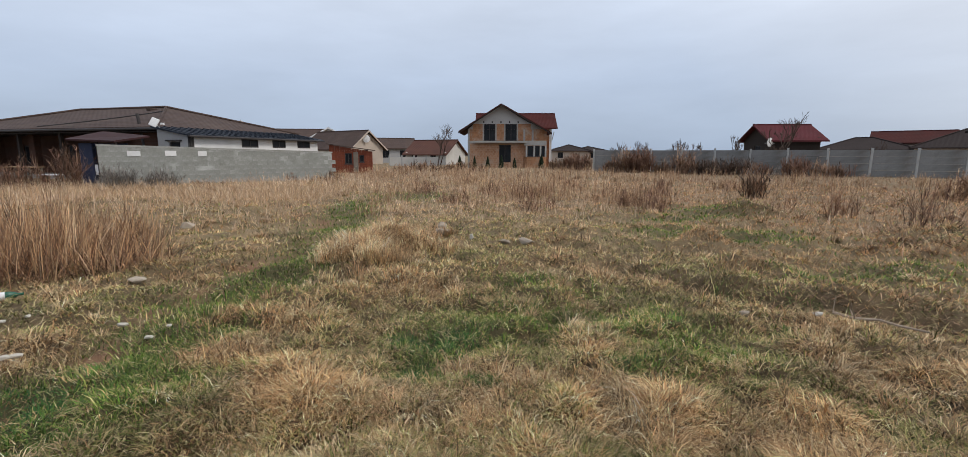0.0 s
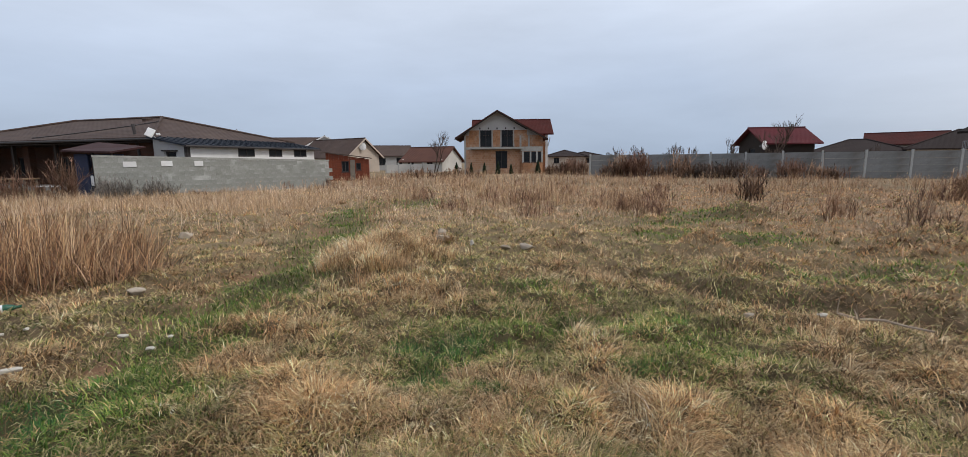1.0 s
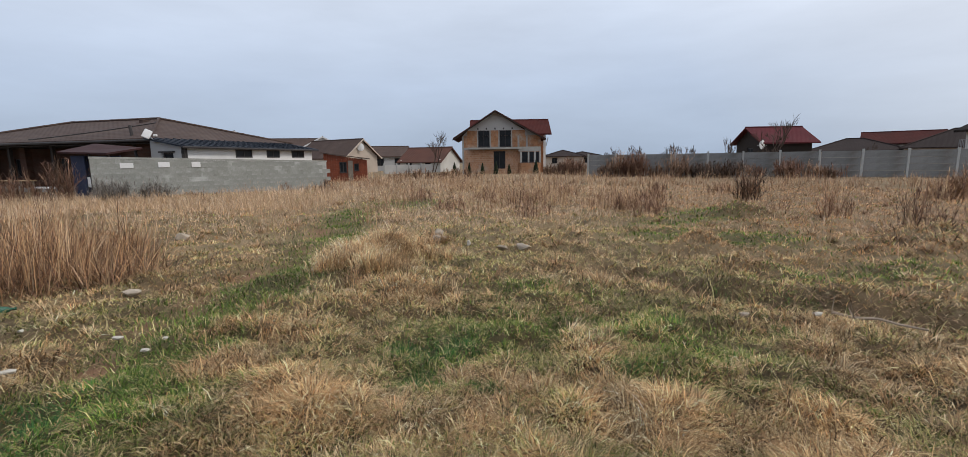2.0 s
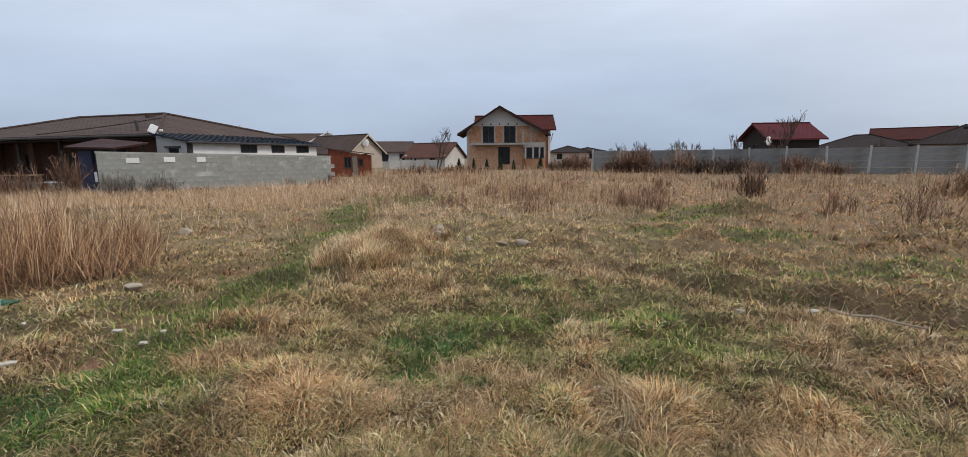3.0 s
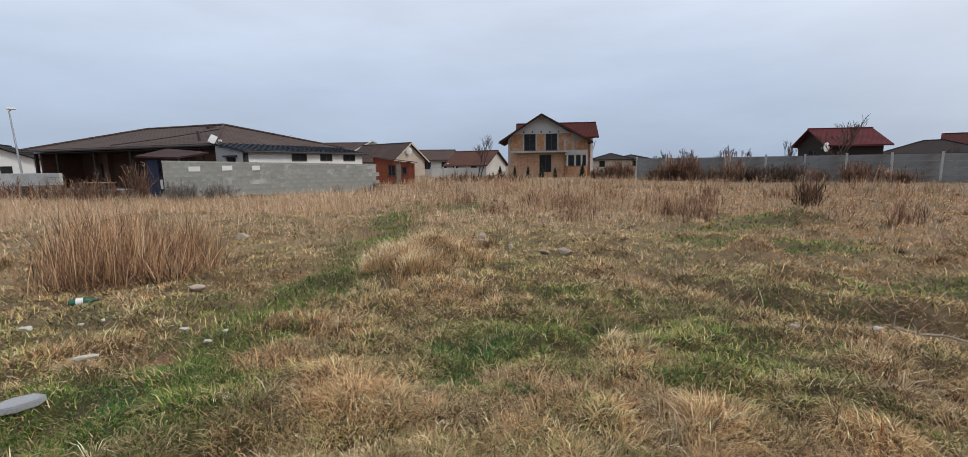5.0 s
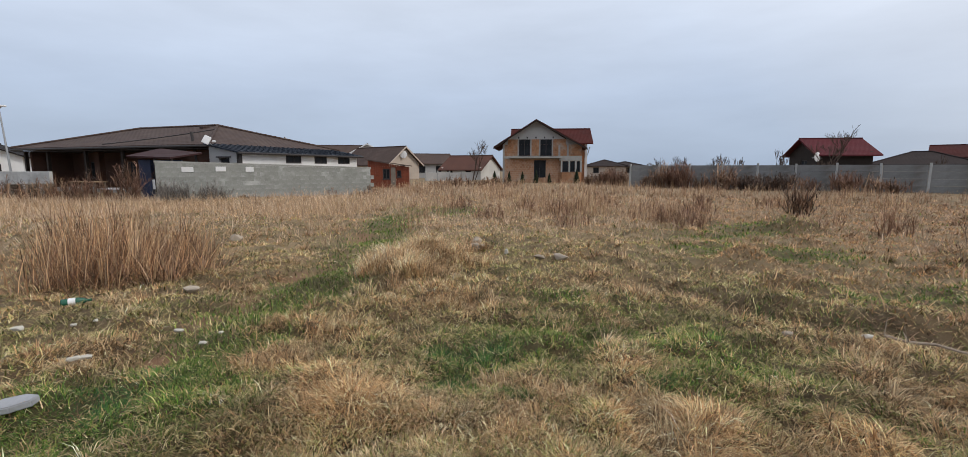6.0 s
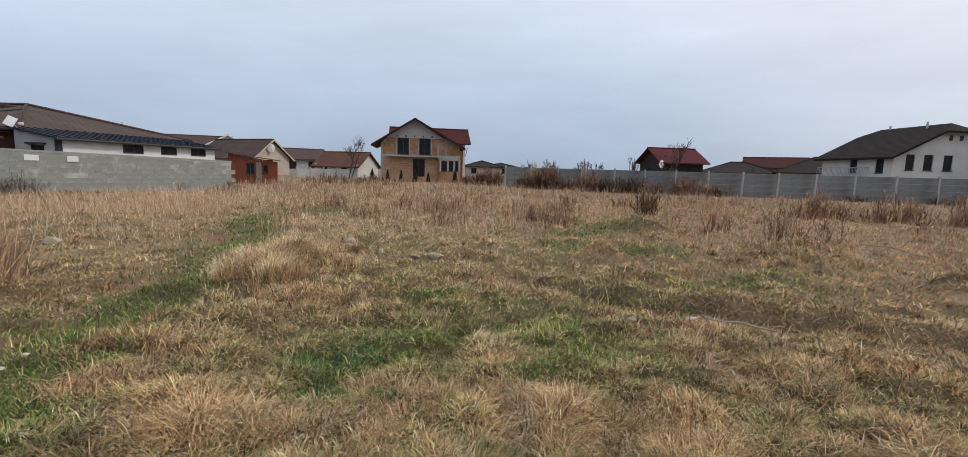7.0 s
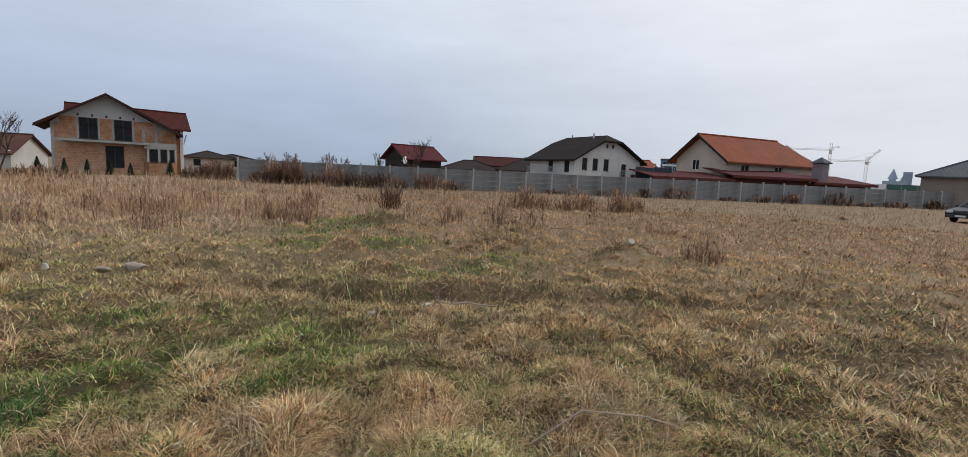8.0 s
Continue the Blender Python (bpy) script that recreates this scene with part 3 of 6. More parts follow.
# unfinished two-storey brick house: its front faces the field
def build_brick_house():
    h = thing("unfinished_house", "unfinished two-storey clay brick house with maroon tiled roof", "house", -1.86, 54.9, -0.1, -1.5)
    W, D, T, RX, EL, ER, ZR = 9.0, 9.0, 0.3, 3.8, 4.75, 4.25, 7.15
    holes = [(1.85, 3.1, 1.3, 1.85), (4.3, 3.1, 1.3, 1.85), (3.6, 0.6, 1.35, 2.0)]
    bm = holed(bmesh.new(), W, 2.75, T, [holes[2]])
    part("ground_floor_wall", bm, M_BRICKPALE, h, "pale stained clay block wall")
    up = [(a, b - 3.05, c, d) for a, b, c, d in holes[:2]]
    bm = bmesh.new()
    holed(bm, W, 1.3, T, [(a, b, c, 1.25) for a, b, c, d in up], 0, 0, 3.05)
    holed(bm, 6.6, 0.6, T, [(a - 0.6, 0, c, 0.6) for a, b, c, d in up], 0.6, 0, 4.35)
    part("upper_wall", bm, M_BRICK, h, "orange clay block upper wall")
    # sloping shoulders and plastered gable
    bm = bmesh.new()
    a = [bm.verts.new((x, y, z)) for y in (0.0, T) for x, z in ((0.0, 4.35), (0.6, 4.35), (0.6, 4.88))]
    for q in ((0, 1, 2), (5, 4, 3), (0, 3, 4, 1), (1, 4, 5, 2), (2, 5, 3, 0)):
        bm.faces.new([a[i] for i in q])
    part("wall_shoulder", bm, M_CONC, h)
    bm = bmesh.new()
    b = [bm.verts.new((x, y, z)) for y in (0.0, T) for x, z in ((7.2, 4.35), (8.7, 4.35), (7.2, 5.05))]
    for q in ((0, 1, 2), (5, 4, 3), (0, 3, 4, 1), (1, 4, 5, 2), (2, 5, 3, 0)):
        bm.faces.new([b[i] for i in q])
    part("wall_shoulder", bm, M_CONC, h)
    bm = bmesh.new()
    a = [bm.verts.new((x, y, z)) for y in (0.0, T) for x, z in ((0.6, 4.95), (7.2, 4.95), (RX, 6.98), )]
    for q in ((0, 1, 2), (5, 4, 3), (0, 3, 4, 1), (1, 4, 5, 2), (2, 5, 3, 0)):
        bm.faces.new([a[i] for i in q])
    part("gable_wall", bm, M_GREYPL, h, "grey plastered gable triangle")
    # dark squares on the wall stand in for joist holes, none are cut
    for i in range(5):
        part("joist_hole", box(bmesh.new(), 1.75 + i * 0.98, -0.02, 5.05, 1.9 + i * 0.98, -0.003, 5.25), M_FRAMEDK, h)
    part("floor_band", box(bmesh.new(), 0, -0.02, 2.75, W, T, 3.05), M_CONC, h, "bare concrete floor band")
    for x in (0.0, 6.35, 7.3):
        part("column", box(bmesh.new(), x, -0.025, 0 if x == 0 else 3.06, x + 0.22, -0.003, 2.74 if x == 0 else 4.34), M_CONC, h, "bare concrete column")
    part("column", box(bmesh.new(), 0, -0.025, 3.06, 0.22, -0.003, 4.34), M_CONC, h)
    part("side_wall", holed(bmesh.new(), 3.0, 4.0, T, [], 0, T, 0, along="y"), M_BRICK, h)
    part("side_wall", holed(bmesh.new(), 3.0, 3.9, T, [], W - T, T, 0, along="y"), M_BRICK, h)
    for q in holes[:2]:
        window(h, q[0], 0, q[1], q[2], q[3])
    for i, x in enumerate((4.42, 5.05)):
        bm = bmesh.new()
        s = 1 if i == 0 else -1
        for k in range(4):
            box(bm, x + k * 0.1, 0.21, 3.2 + (0.16 * k if s > 0 else 0.16 * (3 - k)), x + k * 0.1 + 0.1, 0.225, 4.85)
        part("curtain", bm, M_CURTAIN, h, "drawn-back faded purple curtain")
    window(h, 3.6, 0, 0.6, 1.35, 2.0, name="door", sill=False)
    # roof over the front, ridge off centre
    over, th = 0.85, 0.18
    sl, sr = (ZR - EL) / RX, (ZR - ER) / (W - RX)
    for pts in ([(-1.0, -over, ZR - sl * (RX + 1.0)), (RX, -over, ZR), (RX, D, ZR), (-1.0, D, ZR - sl * (RX + 1.0))],
                [(W + 0.5, -over, ZR - sr * (W + 0.5 - RX)), (RX, -over, ZR), (RX, D, ZR), (W + 0.5, D, ZR - sr * (W + 0.5 - RX))]):
        part("roof", slab(bmesh.new(), pts, th), M_MAROON, h)
    for xa, s in ((-1.02, sl), (W + 0.52, sr)):
        za = ZR - s * abs(xa - RX)
        bm = slab(bmesh.new(), [(xa, -over - 0.03, za - 0.10), (RX, -over - 0.03, ZR - 0.10), (RX, -over - 0.003, ZR - 0.10), (xa, -over - 0.003, za - 0.10)], 0.16)
        part("barge_board", bm, M_DARKWOOD, h, "dark weathered barge board")
    part("balcony_slab", box(bmesh.new(), 0.7, -1.0, 2.82, 6.75, -0.03, 2.98, 0.01), M_CONC, h, "unfinished concrete balcony slab")
    # bay with three windows
    for a, b in (((6.4, -0.03), (6.75, -0.75)), ((6.75, -0.75), (8.25, -0.75)), ((8.25, -0.75), (8.95, -0.03))):
        for z0, z1 in ((0, 1.25), (2.5, 3.0)):
            bm = slab(bmesh.new(), [(a[0], a[1], z1), (b[0], b[1], z1), (b[0], b[1] + 0.25, z1), (a[0], a[1] + 0.25, z1)], z1 - z0)
            part("bay_wall", bm, M_BRICK, h, "brick parapet of the bay")
    part("bay_band", box(bmesh.new(), 6.42, -0.78, 2.52, 8.93, -0.76, 3.05), M_CONC, h)
    for x in (6.62, 7.48, 8.2, 8.78):
        part("bay_post", box(bmesh.new(), x, -0.76, 1.25, x + 0.16, -0.6, 2.5), M_POST, h)
    window(h, 6.8, -0.74, 1.3, 0.66, 1.18, panes=1)
    window(h, 7.66, -0.74, 1.3, 0.52, 1.18, panes=1)
    window(h, 8.38, -0.74, 1.3, 0.38, 1.18, panes=1)
    for x0, x1 in ((6.9, 7.4), (7.72, 8.14)):
        part("blind", box(bmesh.new(), x0, -0.6, 1.36, x1, -0.585, 2.42), M_GREYPL, h, "pale drawn window blind")
    for x0, x1, z0, z1 in ((1.7, 1.85, 3.06, 5.0), (3.15, 3.3, 3.06, 5.0), (4.15, 4.3, 3.06, 5.0), (5.6, 5.75, 3.06, 5.0)):
        part("window_jamb", box(bmesh.new(), x0, -0.015, z0, x1, -0.003, z1 - 0.06), M_CONC, h)
    # wing behind with its own ridge
    part("wing_wall", holed(bmesh.new(), 9.6, 4.8, T, [], 0.3, 3.3, 0), M_BRICK, h)
    part("wing_side_wall", holed(bmesh.new(), 5.4, 4.8, T, [], 9.6, 3.605, 0, gable=1.5, along="y"), M_BRICK, h)
    part("wing_side_wall", holed(bmesh.new(), 5.4, 4.8, T, [], 0.3, 3.605, 0, along="y"), M_BRICK, h)
    part("corner_column", box(bmesh.new(), 9.66, 3.16, 0, 9.94, 3.29, 4.75), M_WHITE, h, "white insulated corner strip")
    gable_roof(h, 1.2, 10.1, 3.3, 9.0, 4.95, 6.55, M_MAROON, over=0.5, th=0.16, axis="x", name="wing_roof")
    part("downpipe", cyl(bmesh.new(), (9.98, 3.1, 3.2), (10.2, 3.0, 4.2), 0.05), M_METAL, h)


M_CURTAIN = mat("purple_curtain", (0.16, 0.09, 0.13), (0.11, 0.06, 0.09), 4, 0.9, 0.2)
build_brick_house()


# long bungalow with hipped roof, annex and porch
def build_bungalow():
    h = thing("bungalow", "long brown brick bungalow with brown hipped roof", "house", -19.1, 28.1, -0.1, -15)
    L, D, ZE, ZR = 19.9, 13.0, 3.2, 5.0
    a, b, c, d = (-L, 0, ZE), (0, 0, ZE), (0, D, ZE), (-L, D, ZE)
    r0, r1 = (-14.9, D / 2, ZR), (-6.5, D / 2, ZR)
    for pts in ([a, b, r1, r0], [b, c, r1], [c, d, r0, r1], [d, a, r0]):
        part("roof_slope", slab(bmesh.new(), pts, 0.16), M_BROWNROOF, h)
    bm = bmesh.new()
    for p, q in ((a, r0), (b, r1), (c, r1), (d, r0), (r0, r1)):
        cyl(bm, Vector(p) + Vector((0, 0, 0.03)), Vector(q) + Vector((0, 0, 0.05)), 0.1, seg=6)
    part("ridge_tiles", bm, M_BROWNROOF, h)
    for p, q in ((a, b), (b, c)):
        bm = cyl(bmesh.new(), Vector(p) - Vector((0, 0, 0.12)), Vector(q) - Vector((0, 0, 0.12)), 0.08, seg=8)
        part("gutter", bm, M_FRAMEDK, h)
    part("soffit", box(bmesh.new(), -L + 0.1, 0.1, ZE - 0.3, -0.1, D - 0.1, ZE - 0.24), M_DARKWOOD, h)
    wins = [(2.2, 0.9, 1.5, 1.3), (6.5, 0.1, 1.0, 2.1), (9.2, 0.9, 1.6, 1.3), (14.2, 0.9, 1.4, 1.3)]
    part("front_wall", holed(bmesh.new(), 18.0, 2.9, 0.3, wins, -19.0, 3.4, 0), M_BROWNWALL, h)
    for x, z, w, hh in wins:
        window(h, -19.0 + x, 3.4, z, w, hh, sill=z > 0.5)
    part("side_wall", holed(bmesh.new(), 8.6, 2.9, 0.3, [], -1.3, 3.7, 0, along="y"), M_BROWNWALL, h)
    part("side_wall", holed(bmesh.new(), 8.6, 2.9, 0.3, [], -19.0, 3.7, 0, along="y"), M_BROWNWALL, h)
    part("back_wall", holed(bmesh.new(), 18.0, 2.9, 0.3, [], -19.0, 12.3, 0), M_BROWNWALL, h)
    # added wall that closes the open porch end and keeps it dark
    part("porch_screen", holed(bmesh.new(), 2.7, 2.9, 0.2, [], -19.0, 0.69, 0, along="y"), M_BROWNWALL, h)
    part("porch_floor", box(bmesh.new(), -19.4, 0.3, 0, -0.6, 3.39, 0.22), M_CONC, h)
    for x in (-19.2, -16.6, -12.4, -8.6):
        part("porch_post", box(bmesh.new(), x, 0.4, 0.22, x + 0.2, 0.6, 2.94, 0.01), M_DARKWOOD, h)
    part("brick_pier", box(bmesh.new(), -13.3, 1.6, 0.22, -12.75, 2.0, 2.94), M_BROWNWALL, h, "brown brick pier")
    part("brick_corner", box(bmesh.new(), -3.0, 0.9, 0.22, -0.9, 1.2, 2.94), M_BROWNWALL, h)
    # braced flue and its stay on the roof
    part("flue_pipe", cyl(bmesh.new(), (-2.2, 0.9, 2.0), (-2.5, 0.9, 4.05), 0.09, seg=10), M_FRAMEDK, h, "dark metal flue pipe")
    part("ridge_vent", box(bmesh.new(), -7.0, D / 2 - 1.2, ZR - 0.8, -6.6, D / 2 - 0.6, ZR - 0.1, 0.03), M_BROWNROOF, h)
    bm = bmesh.new()
    for i in range(24):
        s0, s1 = i / 24, (i + 1) / 24
        f = lambda s: Vector((-9.5 + 7.2 * s, -0.1 + 2.6 * s, 3.32 + 1.0 * s - 0.25 * s * (1 - s)))
        cyl(bm, f(s0), f(s1), 0.035, seg=5)
    part("roof_cable", bm, M_FRAMEDK, h)


build_bungalow()


def build_annex():
    h = thing("annex", "white rendered lean-to annex with dark blue metal roof", "annex", -17.0, 27.5, -0.1, -15)
    h.scale = (1, 1, 1.1)
    L, W = 12.2, 2.2
    wins = [(3.85, 1.85, 1.5, 0.5), (6.8, 1.85, 1.4, 0.5), (9.6, 1.85, 1.55, 0.5)]
    bm = bmesh.new()
    holed(bm, L, 2.5, 0.25, wins, -0.25, 0.25, 0, along="y")
    part("long_wall", bm, M_WHITE, h)
    for s, z, w, hh in wins:
        win = window(h, -0.25, 0.25 + s, z, w, hh, along="y", panes=2, sill=False)
        win.matrix_basis = Matrix.Translation((0.12, 0, 0))
    part("end_wall", holed(bmesh.new(), W, 2.5, 0.25, [(0.8, 1.75, 0.8, 0.35)], -W, 0, 0), M_GREYPL, h, "grey rendered end wall")
    bm = bmesh.new()
    v = [bm.verts.new(p) for y in (0.0, 0.25) for p in ((-W, y, 2.5), (0, y, 2.5), (-W, y, 2.83))]
    for q in ((0, 1, 2), (5, 4, 3), (0, 3, 4, 1), (1, 4, 5, 2), (2, 5, 3, 0)):
        bm.faces.new([v[i] for i in q])
    part("end_wall_top", bm, M_GREYPL, h)
    win = window(h, -W + 0.8, 0, 1.75, 0.8, 0.35, panes=1)
    part("window_hood", box(bmesh.new(), -W + 0.65, -0.12, 2.13, -W + 1.75, -0.003, 2.2), M_FRAMEDK, h)
    bm = slab(bmesh.new(), [(0.35, -0.3, 2.48), (0.35, L + 0.6, 2.48), (-W - 0.1, L + 0.6, 2.93), (-W - 0.1, -0.3, 2.93)], 0.09)
    part("roof", bm, M_BLUEMETAL, h)
    for i in range(22):
        y = -0.1 + i * 0.58
        bm = slab(bmesh.new(), [(0.36, y, 2.52), (0.36, y + 0.06, 2.52), (-W - 0.1, y + 0.06, 2.97), (-W - 0.1, y, 2.97)], 0.036)
        part("roof_seam", bm, M_BLUEMETAL, h)
    part("gutter", cyl(bmesh.new(), (0.42, -0.3, 2.38), (0.42, L + 0.6, 2.38), 0.06), M_FRAMEDK, h)
    part("downpipe", cyl(bmesh.new(), (0.06, 0.1, 0.1), (0.06, 0.1, 2.4), 0.045), M_FRAMEDK, h)
    part("corner_trim", box(bmesh.new(), 0.003, -0.02, 0, 0.05, 0.35, 2.45), M_FRAMEDK, h)
    d = thing("satellite_antenna", "white flat square satellite antenna on a bracket", "antenna", -18.85, 27.65, 2.95, 10)
    part("panel", box(bmesh.new(), -0.21, -0.04, -0.25, 0.21, 0.04, 0.25, 0.03), M_DISH, d).matrix_basis = pose(0, -0.2, 0.35, -15, 25, 0)
    part("bracket", cyl(bmesh.new(), (0, -0.15, 0.3), (0.3, 0.2, -0.15), 0.03), M_METAL, d)
    part("receiver", box(bmesh.new(), 0.32, -0.25, 0.2, 0.5, -0.1, 0.32, 0.02), M_DISH, d)


build_annex()


def build_porch_clutter():
    # dark booth with its own little roof
    h = thing("garden_booth", "dark blue tarp-covered booth with low maroon roof", "booth", -22.0, 25.9, -0.1, -12)
    part("frame_wall", box(bmesh.new(), 0, 1.4, 0, 1.6, 1.5, 2.2), M_CLOTH, h)
    part("tarp", box(bmesh.new(), 0, 0, 0, 0.9, 0.06, 2.2, 0.02), M_CLOTH, h, "dark blue hanging tarp")
    part("tarp_side", box(bmesh.new(), -0.06, 0.07, 0, 0, 1.39, 2.2, 0.02), M_CLOTH, h)
    part("white_panel", box(bmesh.new(), 1.0, -0.05, 0.5, 1.35, 0.0, 1.05, 0.02), M_WHITE, h)
    part("roof", slab(bmesh.new(), [(-0.2, -0.5, 2.42), (3.0, -0.5, 2.3), (3.0, 1.6, 2.62), (-0.2, 1.6, 2.9)], 0.09), M_WINE, h)
    for x in (1.65, 2.85):
        part("post", box(bmesh.new(), x, -0.4, 0, x + 0.1, -0.3, 2.28), M_DARKWOOD, h)
    t = thing("garden_table", "rough weathered wooden table on the porch", "table", -27.2, 26.6, -0.1, -12)
    for i in range(4):
        part("board", box(bmesh.new(), 0, i * 0.2, 0.86, 2.2, i * 0.2 + 0.19, 0.9, 0.005), M_TAN, t)
    for x in (0.1, 2.0):
        for y in (0.05, 0.65):
            part("leg", box(bmesh.new(), x, y, 0, x + 0.08, y + 0.08, 0.86), M_GREYWOOD, t)
    t = thing("pallet_stack", "stack of grey wooden pallets and boards", "pallets", -29.6, 25.2, -0.1, 20)
    for k in range(5):
        for i in range(5):
            part("board", box(bmesh.new(), 0, i * 0.24, 0.15 + 0.15 * k, 1.8, i * 0.24 + 0.16, 0.18 + 0.15 * k), M_GREYWOOD, t)
        for x in (0.05, 0.85, 1.65):
            part("bearer", box(bmesh.new(), x, 0.0, 0.03 + 0.15 * k, x + 0.1, 1.1, 0.148 + 0.15 * k), M_GREYWOOD, t)
    b = thing("bench", "pale wooden bench beside the porch", "bench", -23.5, 24.9, -0.1, -10)
    part("seat", box(bmesh.new(), 0, 0, 0.5, 1.3, 0.4, 0.56, 0.01), M_WHITE, b)
    for x in (0.1, 1.1):
        part("leg", box(bmesh.new(), x, 0.05, 0, x + 0.1, 0.35, 0.5), M_GREYWOOD, b)


M_WINE = mat("dark_wine_sheet", (0.05, 0.02, 0.02), (0.035, 0.016, 0.016), 1.5, 0.75, 0.2, 12, stain=(0.07, 0.045, 0.04), stain_amt=0.6)
M_TAN = mat("tan_board", (0.30, 0.19, 0.10), (0.22, 0.14, 0.08), 3, 0.8, 0.2)
build_porch_clutter()


# grey block garden wall, its top running down
def build_block_wall():
    a, b = Vector((-18.9, 23.3)), Vector((-9.9, 30.9))
    d = b - a
    L = d.length
    w = thing("block_wall", "grey concrete block garden wall with cement smears", "wall", a.x, a.y, -0.1, math.degrees(math.atan2(d.y, d.x)))
    part("footing", box(bmesh.new(), -0.1, -0.14, 0, L + 0.1, 0.16, 0.22), M_CONC, w)
    bm = box(bmesh.new(), 0, -0.1, 0, 0.499, 0.12, 0.247, 0.003)
    first = part("block", bm, M_BLOCK, w)
    half = bmesh.new()
    box(half, 0, -0.1, 0, 0.242, 0.12, 0.242, 0.008)
    halfme = bpy.data.meshes.new("half_block")
    half.to_mesh(halfme)
    half.free()
    halfme.materials.append(M_BLOCK)
    first.matrix_basis = pose(0, 0, 0.23)
    rnd = random.Random(8)
    top = lambda q: 2.1 - 0.34 * q / L
    for k in range(8):
        s = 0.0 if k % 2 == 0 else -0.25
        while s < L - 0.01:
            if not (k == 0 and s == 0.0) and 0.23 + 0.248 * (k + 1) < top(s + 0.5) - 0.1:
                hb = s < 0 or s + 0.5 > L
                ob = new("block", halfme if hb else first.data)
                ob.parent = w
                ob.matrix_basis = pose(max(s, 0.0), rnd.uniform(-0.012, 0.006), 0.23 + 0.248 * k, 0, 0, rnd.uniform(-0.6, 0.6))
            s += 0.5
    part("mortar", box(bmesh.new(), 0.01, -0.098, 0.2, L - 0.02, 0.105, 0, top=(top(0) - 0.105, top(L) - 0.105)), M_BLOCK, w)
    bm = slab(bmesh.new(), [(-0.03, -0.112, top(0)), (L + 0.03, -0.112, top(L)), (L + 0.03, 0.15, top(L)), (-0.03, 0.15, top(0))], 0.1)
    part("coping", bm, M_COPING, w, "cast concrete coping")
    # thin white plates stand for white-painted patches of the block wall
    for s, z, ww in ((1.15, 1.5, 0.55), (2.75, 1.52, 0.5), (4.25, 1.5, 0.42)):
        part("white_board", box(bmesh.new(), s, -0.135, z, s + ww, -0.108, z + 0.27, 0.006), M_WHITE, w, "white painted wall patch")


build_block_wall()


def build_shed():
    h = thing("wooden_shed", "red-stained wooden garden shed with sloping roof", "shed", -13.0, 40.2, -0.1, 12)
    W, D = 3.4, 2.6
    box_top = lambda x: 2.35 - 0.16 * x
    n = 17
    for i in range(n):
        x0, x1 = W * i / n, W * (i + 1) / n - 0.012
        if 6 <= i <= 8:
            zs = ((0, 0.75), (1.65, None))
        elif 12 <= i <= 13:
            zs = ((0, 0.9), (1.5, None))
        else:
            zs = ((0, None),)
        for z0, z1 in zs:
            part("board", box(bmesh.new(), x0, 0, z0, x1, 0.04, 0, top=(z1 or box_top(x0), z1 or box_top(x1))), M_REDWOOD, h)
    part("side_wall", box(bmesh.new(), -0.05, 0, 0, -0.003, D, 2.33), M_REDWOOD, h)
    part("side_wall", box(bmesh.new(), W + 0.003, 0, 0, W + 0.05, D, 1.8), M_REDWOOD, h)
    part("back_wall", box(bmesh.new(), 0, D - 0.05, 0, W, D, 1.8), M_REDWOOD, h)
    part("roof", slab(bmesh.new(), [(-0.25, -0.25, 2.46), (W + 0.3, -0.25, 1.92), (W + 0.3, D + 0.2, 1.92), (-0.25, D + 0.2, 2.46)], 0.07), M_BROWNROOF, h)
    window(h, 1.2, 0.0, 0.75, 0.6, 0.9, panes=2)
    window(h, 2.4, 0.0, 0.9, 0.4, 0.6, panes=1)
    part("door_leaf", box(bmesh.new(), 1.9, -0.05, 0.05, 2.3, -0.01, 1.75, 0.01), M_GREYWOOD, h, "grey plank door leaf")


build_shed()


